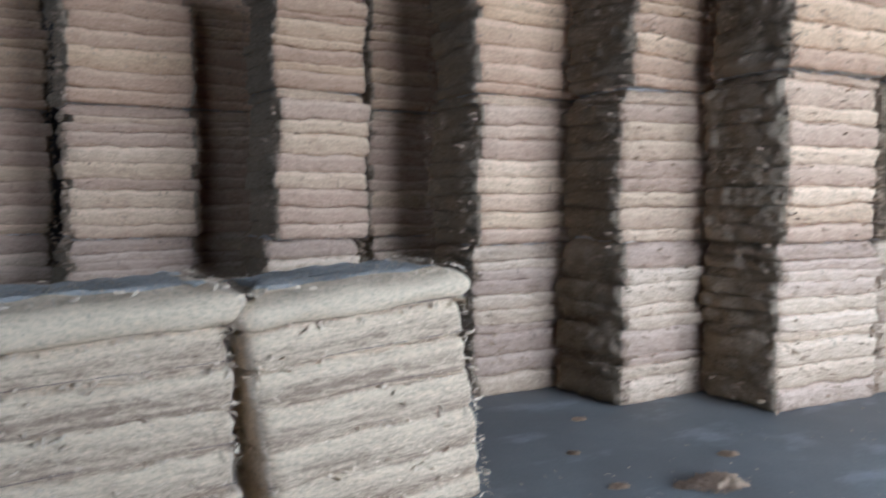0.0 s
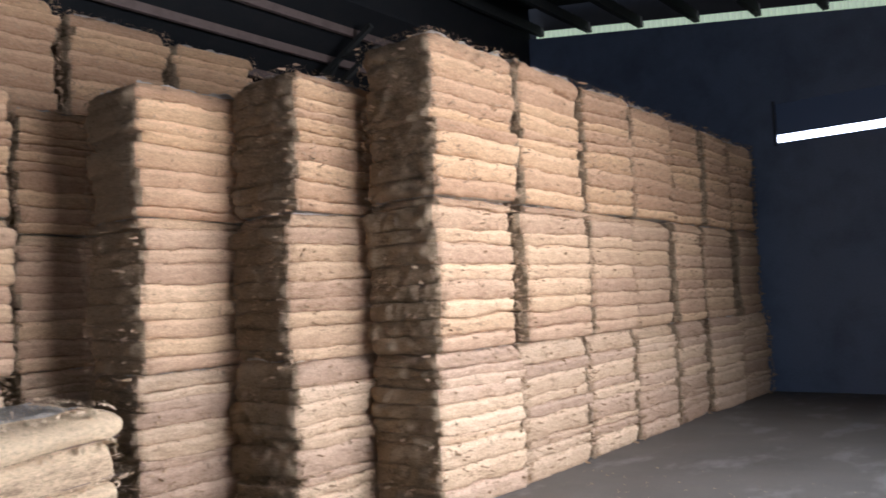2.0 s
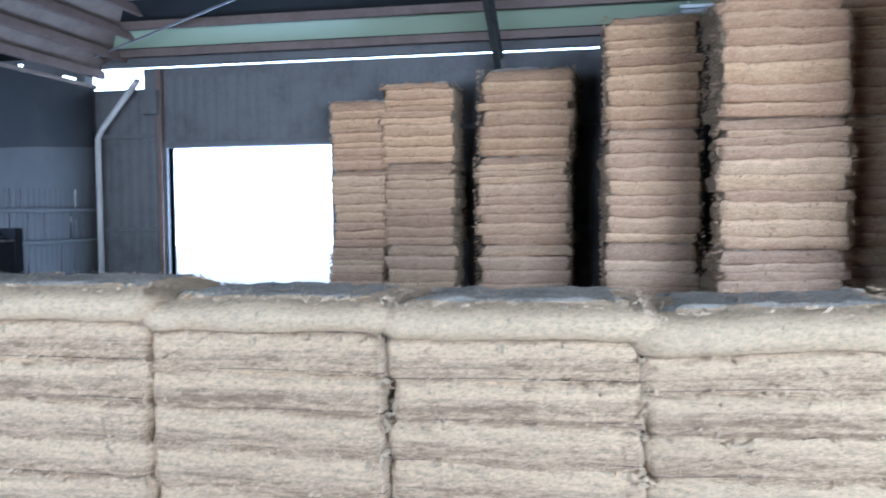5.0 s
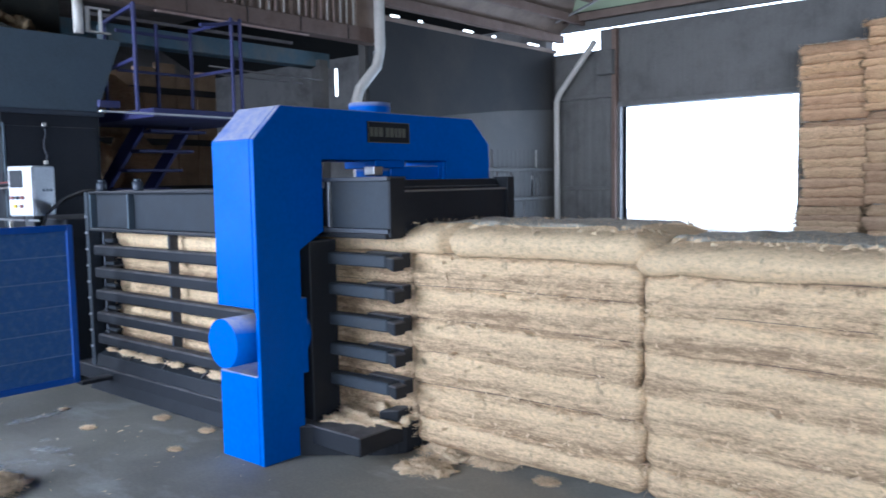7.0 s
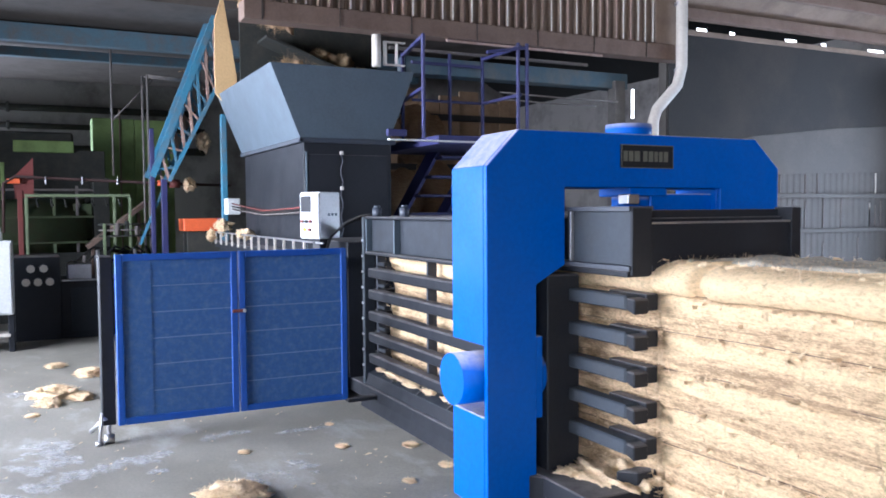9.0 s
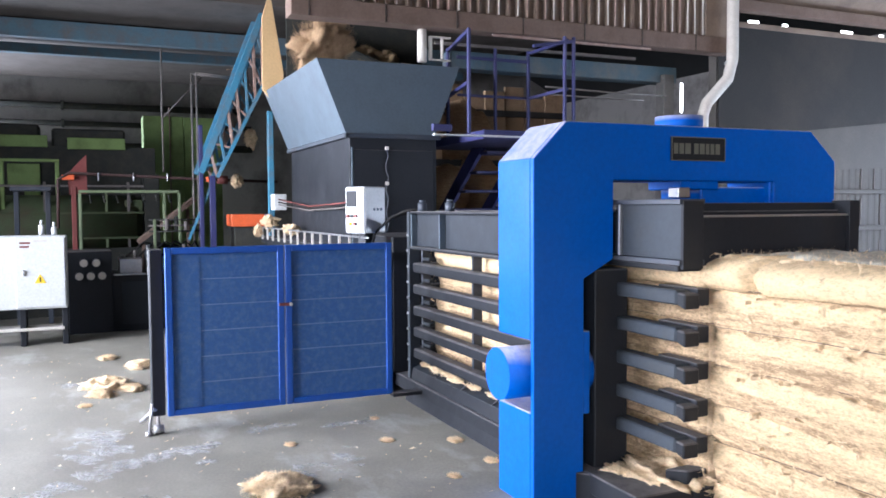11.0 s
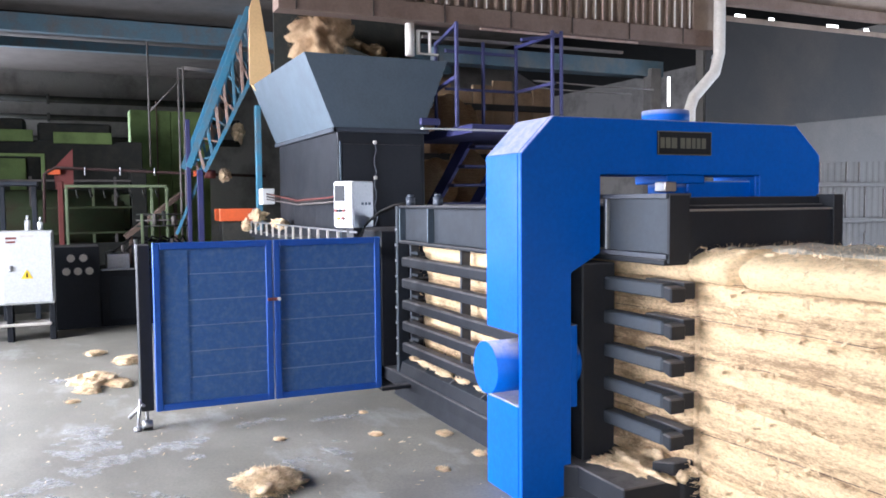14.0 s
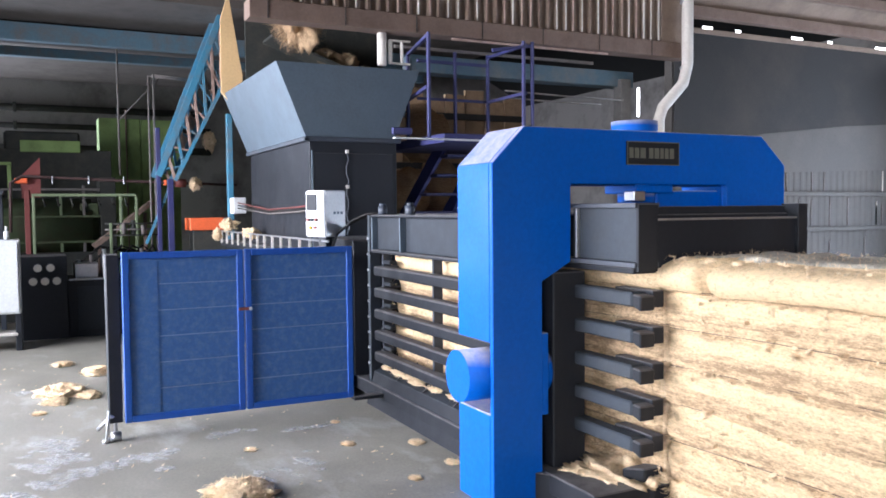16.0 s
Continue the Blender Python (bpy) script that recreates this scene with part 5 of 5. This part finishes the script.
for y, z in ((-2.58, 0.81), (-2.45, 0.81), (-2.63, 0.66), (-2.51, 0.66), (-2.39, 0.66)):
    g = part("gauge", tube([(-9.72, y, z), (-9.69, y, z)], 0.05, 20), GREY_DK, hyd, "round pressure gauge")
    part("dial", tube([(-9.692, y, z), (-9.686, y, z)], 0.042, 20), PVC, g)
part("valve_block", box(-10.2, -9.8, -2.2, -1.95, 0.66, 0.84), STEEL, hyd)
part("valve_block", box(-10.2, -9.85, -1.9, -1.75, 0.66, 0.92), GREY_DK, hyd)
part("filter", tube([(-9.72, -1.86, 0.67), (-9.72, -1.86, 0.93)], 0.045, 14), PVC, hyd)
for i in range(6):
    part("pipe", tube([(-10.0, -2.15 + i * 0.14, 0.66), (-10.0, -2.15 + i * 0.14, 0.87 + 0.06 * (i % 3))], 0.022, 8), POLE if i % 2 else STEEL, hyd)
    part("hose", tube([(-10.1, -2.15 + i * 0.14, 0.82), (-10.15, -1.9 + i * 0.12, 1.02), (-10.2, -1.5 + i * 0.05, 0.92)], 0.014, 6), RUBBER, hyd)
part("tank_door", box(-9.75, -9.742, -2.18, -1.45, 0.08, 0.58, 0.003), DKPLATE, hyd)
part("tray", box(-9.80, -9.70, -2.26, -1.75, 0.655, 0.672, 0.002), STEEL, hyd)

# green pipe frame, red hood, pipe run, poles
gf = thing("hose_rack", "pale green pipe frame with hanging hoses", "rack")
part("rail", box(-10.33, -10.29, -2.62, -1.46, 1.62, 1.655), PALE_GREEN, gf)
for y in (-2.62, -1.66, -1.48):
    part("post", box(-10.33, -10.29, y, y + 0.035, 0, 1.62), PALE_GREEN, gf)
for i in range(7):
    part("hose", tube([(-10.26, -2.5 + i * 0.15, 1.6), (-10.24, -2.48 + i * 0.15, 1.5), (-10.26, -2.47 + i * 0.15, 1.53)], 0.010, 6), GRIME, gf)
hood = thing("red_hood", "rusty red sheet hood on the old machine", "hood")
part("sheet", prism([(-2.72, 1.6), (-2.52, 1.62), (-2.52, 2.09), (-2.74, 1.85)], "x", -10.5, -10.46), RED, hood)
part("flange", box(-10.55, -10.4, -2.80, -2.66, 1.78, 1.84), ORANGE, hood)
part("stand", box(-10.55, -10.45, -2.70, -2.64, 0, 1.7), RED, hood)
run = thing("pipe_run", "long reddish pipe running across the old machines", "pipe")
part("pipe", tube([(-10.4, -2.85, 1.2), (-10.4, -2.84, 1.78), (-10.4, -2.72, 1.86), (-10.4, -1.2, 1.80), (-10.4, -0.2, 1.77)], 0.018, 10), PIPE, run)
for y in (-2.4, -2.0, -1.6, -1.2):
    part("clip", box(-10.43, -10.365, y, y + 0.015, 1.77, 1.87), STEEL, run)
part("union", tube([(-10.4, -1.12, 1.797), (-10.4, -1.02, 1.795)], 0.035, 12), ORANGE, run)
part("union", tube([(-10.4, -0.98, 1.795), (-10.4, -0.85, 1.79)], 0.055, 12), RED, run)
for i, (x, y, z0, z1) in enumerate(((-10.2, -1.30, 0, 3.1), (-10.2, -1.24, 0, 3.12), (-10.8, -1.60, 1.9, 3.5))):
    pl = thing("steel_pole", "thin grey steel pole among the old machines", "pole", group="thin poles")
    part("pole", tube([(x, y, z0), (x, y, z1)], 0.013, 8), POLE, pl)
    part("arm", tube([(x, y, z1 - (0.01 if i < 2 else 0.9)), (x, y + 0.5, z1 - (0.04 if i < 2 else 0.35))], 0.010, 8), POLE, pl)

gm = thing("green_housing", "tall pale green machine housing in the dark bay", "machine")
part("panel", box(-13.4, -13.0, -1.70, -1.10, 0.0, 2.86, 0.01), GREEN, gm)
part("panel", box(-13.4, -13.004, -1.095, -0.52, 0.0, 2.855, 0.01), GREEN, gm)
part("rib", box(-13.0, -12.97, -1.32, -1.30, 0.3, 3.0), RUST, gm)
gs = thing("carding_machine", "old dark machine with green panels and open frame", "machine")
part("frame", join(box(-12.2, -11.5, -4.6, -1.6, 0.0, 0.9), box(-12.2, -12.1, -4.6, -1.6, 0.9, 2.3), box(-12.2, -11.5, -4.6, -4.4, 0.9, 2.3), box(-12.2, -11.5, -1.8, -1.6, 0.9, 1.9)), GRIME, gs)
for y0, y1, z0, z1 in ((-4.3, -3.75, 2.28, 2.46), (-3.65, -3.0, 2.28, 2.44), (-2.75, -2.0, 2.26, 2.42), (-3.5, -3.1, 1.75, 2.05), (-3.3, -3.1, 1.45, 1.7)):
    part("green_panel", box(-12.1, -12.06, y0, y1, z0, z1), GREEN, gs, "faded green panel")
part("drum", tube([(-11.9, -4.3, 1.2), (-11.9, -1.9, 1.2)], 0.42, 24), OLD_GREEN, gs)
part("hopper_frame", join(box(-11.6, -11.55, -3.55, -2.85, 2.05, 2.09), box(-11.6, -11.55, -3.55, -3.5, 1.4, 2.05), box(-11.6, -11.55, -2.9, -2.85, 1.6, 2.05)), GREEN, gs)
for y0, y1, z in ((-4.6, -3.95, 2.55), (-3.85, -3.1, 2.6), (-2.95, -2.0, 2.55)):
    part("cover_box", box(-12.6, -12.15, y0, y1, z - 0.32, z, 0.03), GRIME, gs)
for k, y in enumerate((-4.15, -3.6, -3.05, -2.62, -2.3, -2.02)):
    part("stay", box(-11.56, -11.52, y, y + 0.035, 0.9, 1.55 + 0.12 * (k % 3), 0.003), (OLD_GREEN, PALE_GREEN, POLE)[k % 3], gs)
for z in (1.02, 1.36, 1.72):
    part("cross_rail", box(-11.55, -11.51, -4.4, -1.8, z, z + 0.03, 0.003), OLD_GREEN if z < 1.7 else POLE, gs)
for y0, y1, z0, z1 in ((-2.55, -2.12, 0.95, 1.30), (-2.05, -1.82, 1.08, 1.55), (-4.2, -3.5, 0.95, 1.35)):
    part("green_panel", box(-11.60, -11.57, y0, y1, z0, z1, 0.004), OLD_GREEN, gs, "grimy green panel")
chute = thing("rusty_chute", "rusty brown sloping chute among the old machines", "chute")
part("pan", strut((-10.6, -1.95, 1.0), (-10.6, -1.25, 1.55), 0.35, 0.05), RUST, chute)
for y, z in ((-1.9, 1.0), (-1.35, 1.42)):
    part("leg", box(-10.65, -10.6, y, y + 0.04, 0, z, 0.003), RUST, chute)
clut = thing("pipe_manifold", "cluster of grey valves and pipes above the power unit", "manifold")
for k in range(5):
    part("valve", tube([(-10.05 + 0.03 * (k % 2), -1.75 + 0.11 * k, 1.16), (-10.05 + 0.03 * (k % 2), -1.75 + 0.11 * k, 1.27 + 0.03 * (k % 3))], 0.026, 10), POLE if k % 2 else GRIME, clut)
for z in (1.15, 1.22, 1.29):
    part("pipe", tube([(-10.02, -1.85, z), (-10.02, -1.2, z)], 0.010, 8), POLE if z == 1.22 else GRIME, clut)
for y in (-1.8, -1.25):
    part("post", box(-10.04, -10.0, y, y + 0.03, 0.0, 1.3, 0.003), PALE_GREEN, clut)
st = thing("steel_stool", "dark grey open steel stand", "stand")
for y in (-3.35, -3.0):
    part("leg", box(-10.9, -10.84, y, y + 0.06, 0, 1.65), GREY_DK, st)
part("top", box(-10.92, -10.6, -3.37, -2.92, 1.65, 1.7), GREY_DK, st)
for y, z in ((-2.98, 1.2), (-2.86, 1.18)):
    bt = thing("bottle", "small white bottle standing on the switch cabinet", "bottle")
    part("body", tube([(-9.2, y, 1.151), (-9.2, y, z + 0.06)], 0.028, 14), WHITE, bt)
    part("neck", tube([(-9.2, y, z + 0.06), (-9.2, y, z + 0.11)], 0.013, 10), WHITE, bt)

# ---- fibre on the floor ----
LITTER = ((-3.62, -1.70, 0.17, 1), (-3.72, -1.62, 0.10, 1), (-6.61, -2.43, 0.18, 1), (-6.42, -2.26, 0.11, 1), (-6.28, -2.48, 0.10, 1), (-7.36, -2.12, 0.15, 1), (-7.91, -2.39, 0.10, 1), (-5.96, -2.59, 0.08, 1),
          (-4.22, -0.90, 0.07, 1), (-4.38, -1.46, 0.06, 1), (-4.75, -0.8, 0.05, 1), (-3.45, -0.80, 0.06, 1), (-2.16, -0.20, 0.12, 1), (-2.22, 0.02, 0.14, 1), (-1.95, 0.08, 0.12, 1), (-1.6, 0.02, 0.09, 1),
          (4.39, -0.30, 0.13, 0), (4.25, -0.22, 0.09, 0), (4.86, 0.02, 0.08, 0), (3.95, -0.05, 0.07, 0), (4.1, 0.5, 0.06, 0), (4.6, 1.05, 0.07, 0), (-4.05, -0.52, 0.08, 1), (-3.6, -0.5, 0.07, 1))
for i, (x, y, r, pale) in enumerate(LITTER):
    r = r if r > 0.095 else 0.62 * r
    m = LOOSE if pale else LOOSE_OLD
    rnd = random.Random(800 + i)
    flat = 1.0 if r > 0.095 else 0.3
    heap = lump(r * 0.55, 100 + i, (1.25, 1.0, 0.34 * flat), 4, 1.25)
    for k in range(5):
        a, far = rnd.uniform(0, math.tau), r * rnd.uniform(0.25, 0.75)
        join(heap, moved(lump(r * rnd.uniform(0.22, 0.42), 150 + 7 * i + k, (1.3, 1.0, 0.42 * flat), 3, 1.3), pose(far * math.cos(a) * 1.3, far * math.sin(a), -r * 0.03, 0, 0, rnd.uniform(0, 180))))
    c = tagged(new("fibre_tuft", mesh_of("fibre_tuft", heap, m)), "loose tuft of coir fibre lying on the concrete", "fibre", "tufts on the floor")
    c.location = (x, y, r * 0.12 * flat)
    part("fibre_fuzz", join(hairs(r * 0.8, 200 + i, (1.3, 1.0, 0.27 * flat), int(14000 * r), 0.10 / flat), hairs(r * 1.02, 260 + i, (1.3, 1.0, 0.08), int(3000 * r), 0.10)), m, c)
rnd = random.Random(12)
bits = bmesh.new()
for i in range(520):
    x, y = (rnd.uniform(-8, -2.6), rnd.uniform(-3.6, -0.45)) if i < 300 else (rnd.uniform(3.2, 8), rnd.uniform(-2.5, 0.3))
    a = rnd.uniform(0, math.pi)
    l, w = rnd.uniform(0.004, 0.020), rnd.uniform(0.0006, 0.0022)
    d, n2 = Vector((math.cos(a), math.sin(a), 0)), Vector((-math.sin(a), math.cos(a), 0))
    p = Vector((x, y, 0.004))
    v = [bits.verts.new(q) for q in (p - d * l - n2 * w, p + d * l * 0.6 - n2 * w, p + d * l + n2 * w + Vector((0, 0, rnd.uniform(0, 0.012))), p - d * l * 0.5 + n2 * w)]
    bits.faces.new(v)
tagged(part("fibre_scraps", bits, LOOSE), "scattered scraps of coir fibre on the floor", "fibre", "", "stuff")

LIME = paint_mat("lime_dust", (0.46, 0.455, 0.44), 0.9, 0.5, 0, (0.32, 0.31, 0.29), 9)
lime_nt = LIME.node_tree
lime_nt.links.new(ramp(lime_nt, noise_tex(lime_nt, coords(lime_nt), 16, 6, 0.7), [(0.38, (0, 0, 0)), (0.62, (0.85,) * 3)]), lime_nt.nodes["Principled BSDF"].inputs["Alpha"])


def spill(x, y, w, d, turn, seed):
    """A thin crust of dried lime with a ragged outline."""
    bm = bmesh.new()
    off = Vector((seed * 3.3, seed * 1.7, 0))
    ring, top = [], []
    for k in range(48):
        a = k * math.tau / 48
        u = Vector((math.cos(a), math.sin(a), 0))
        r = 0.9 + 0.5 * noise.noise(u * 1.4 + off) + 0.30 * noise.noise(u * 4 + off) + 0.12 * noise.noise(u * 11 + off)
        ring.append(bm.verts.new((u.x * w * r, u.y * d * r, 0.0005)))
        top.append(bm.verts.new((u.x * w * r * 0.9, u.y * d * r * 0.9, 0.0016)))
    for k in range(48):
        bm.faces.new((ring[k], ring[(k + 1) % 48], top[(k + 1) % 48], top[k]))
    bm.faces.new(top)
    return moved(bm, pose(x, y, 0, 0, 0, turn))


TRAILS = ((((-3.75, -3.1), (-3.95, -2.92), (-4.19, -2.64), (-4.40, -2.36), (-4.50, -2.12), (-4.58, -1.86)), 0.04, 260),
          (((-4.59, -2.62), (-4.67, -2.39), (-4.9, -2.5), (-5.14, -2.46)), 0.055, 130), (((-4.76, -1.62), (-4.8, -1.52), (-4.86, -1.40)), 0.03, 26),
          (((-3.86, -2.65), (-3.80, -2.78)), 0.04, 24), (((-6.81, -2.79), (-6.74, -2.56)), 0.03, 20), (((-4.23, -2.01), (-4.25, -1.94)), 0.03, 12),
          (((-3.80, -1.62), (-3.87, -1.45), (-4.05, -1.2)), 0.07, 34), (((-4.68, -1.15), (-4.70, -0.85)), 0.025, 18), (((-3.55, -2.2), (-3.7, -2.45)), 0.08, 26))


def trail(points, wide, count, seed):
    """A dried spill: many thin ragged flakes strewn along a line."""
    rnd = random.Random(seed)
    bm = bmesh.new()
    for k in range(count):
        u = rnd.random() * (len(points) - 1)
        a, b = points[int(u)], points[min(int(u) + 1, len(points) - 1)]
        f = u - int(u)
        x, y = a[0] + (b[0] - a[0]) * f + rnd.gauss(0, wide), a[1] + (b[1] - a[1]) * f + rnd.gauss(0, wide)
        size = rnd.uniform(0.012, 0.05) * rnd.random() ** 0.5
        join(bm, moved(spill(0, 0, size * rnd.uniform(1.0, 2.4), size, 0, seed + k * 0.37), pose(x, y, 0.0002 * (k % 12), 0, 0, rnd.uniform(20, 75))))
    return bm


for i, (pts, wide, count) in enumerate(TRAILS):
    tagged(part("lime_spill", trail(pts, wide, count, 7 + i), LIME), "thin dried white lime spill flaking on the concrete", "spill", "lime spills", "structure")

# ---- fibre dropping into the hopper ----
DROPS = (6.4, 7.0, 7.6, 8.1, 8.45, 8.85, 9.5, 10.1, 10.6, 11.1, 11.5, 11.8, 12.2, 12.75, 13.1, 13.6, 13.9, 14.45, 15.1, 15.75)
falling = []
shapes = []
for i in range(4):
    sq = ((1.25, 1.1, 0.75), (1.0, 1.2, 0.95), (1.3, 0.9, 0.8), (0.9, 1.05, 1.15))[i]
    shapes.append((mesh_of("fibre_clump", lump(0.22, 300 + i, sq, 4, 1.0), LOOSE_OLD), mesh_of("fibre_fuzz", hairs(0.26, 310 + i, sq, 2600, 0.28), LOOSE_OLD)))
for k, t0 in enumerate(DROPS):
    body, fuzz = shapes[k % 4]
    c = tagged(new("fibre_clump", body), "loose brown clump of coir fibre dropping into the hopper", "fibre", "falling clumps")
    strands(fuzz, c)
    falling.append((c, t0, 0.62 if k % 3 else 0.8))


def motions():
    for k, (c, t0, s) in enumerate(falling):
        y = -0.10 + 0.12 * math.sin(k * 2.1)
        wait, edge = pose(-9.9 - 0.27 * k, y, 4.16, 0, 0, 30 * k), pose(-8.2, y, 4.18, 10, 5, 30 * k + 20)
        rows = [(0, wait), (t0 - 0.9, wait), (t0 - 0.1, edge), (t0 + 0.1, pose(-8.15, y, 3.80, 20, 10, 30 * k + 30)), (t0 + 0.3, pose(-8.1, y, 3.40, 35, 15, 30 * k + 40)),
                (t0 + 0.5, pose(-8.05, y, 2.9, 50, 15, 30 * k + 50)), (t0 + 0.7, pose(-8.0, -0.04, 2.52, 60, 10, 30 * k + 55)), (t0 + 0.85, pose(-7.0 - 0.07 * k, -0.04, 2.40, 60, 10, 30 * k + 55))]
        rows = [r for r in rows if r[0] < 16] + [(max(16.0, t0 + 0.86), rows[-1][1])]
        walk(c, rows)


motions()
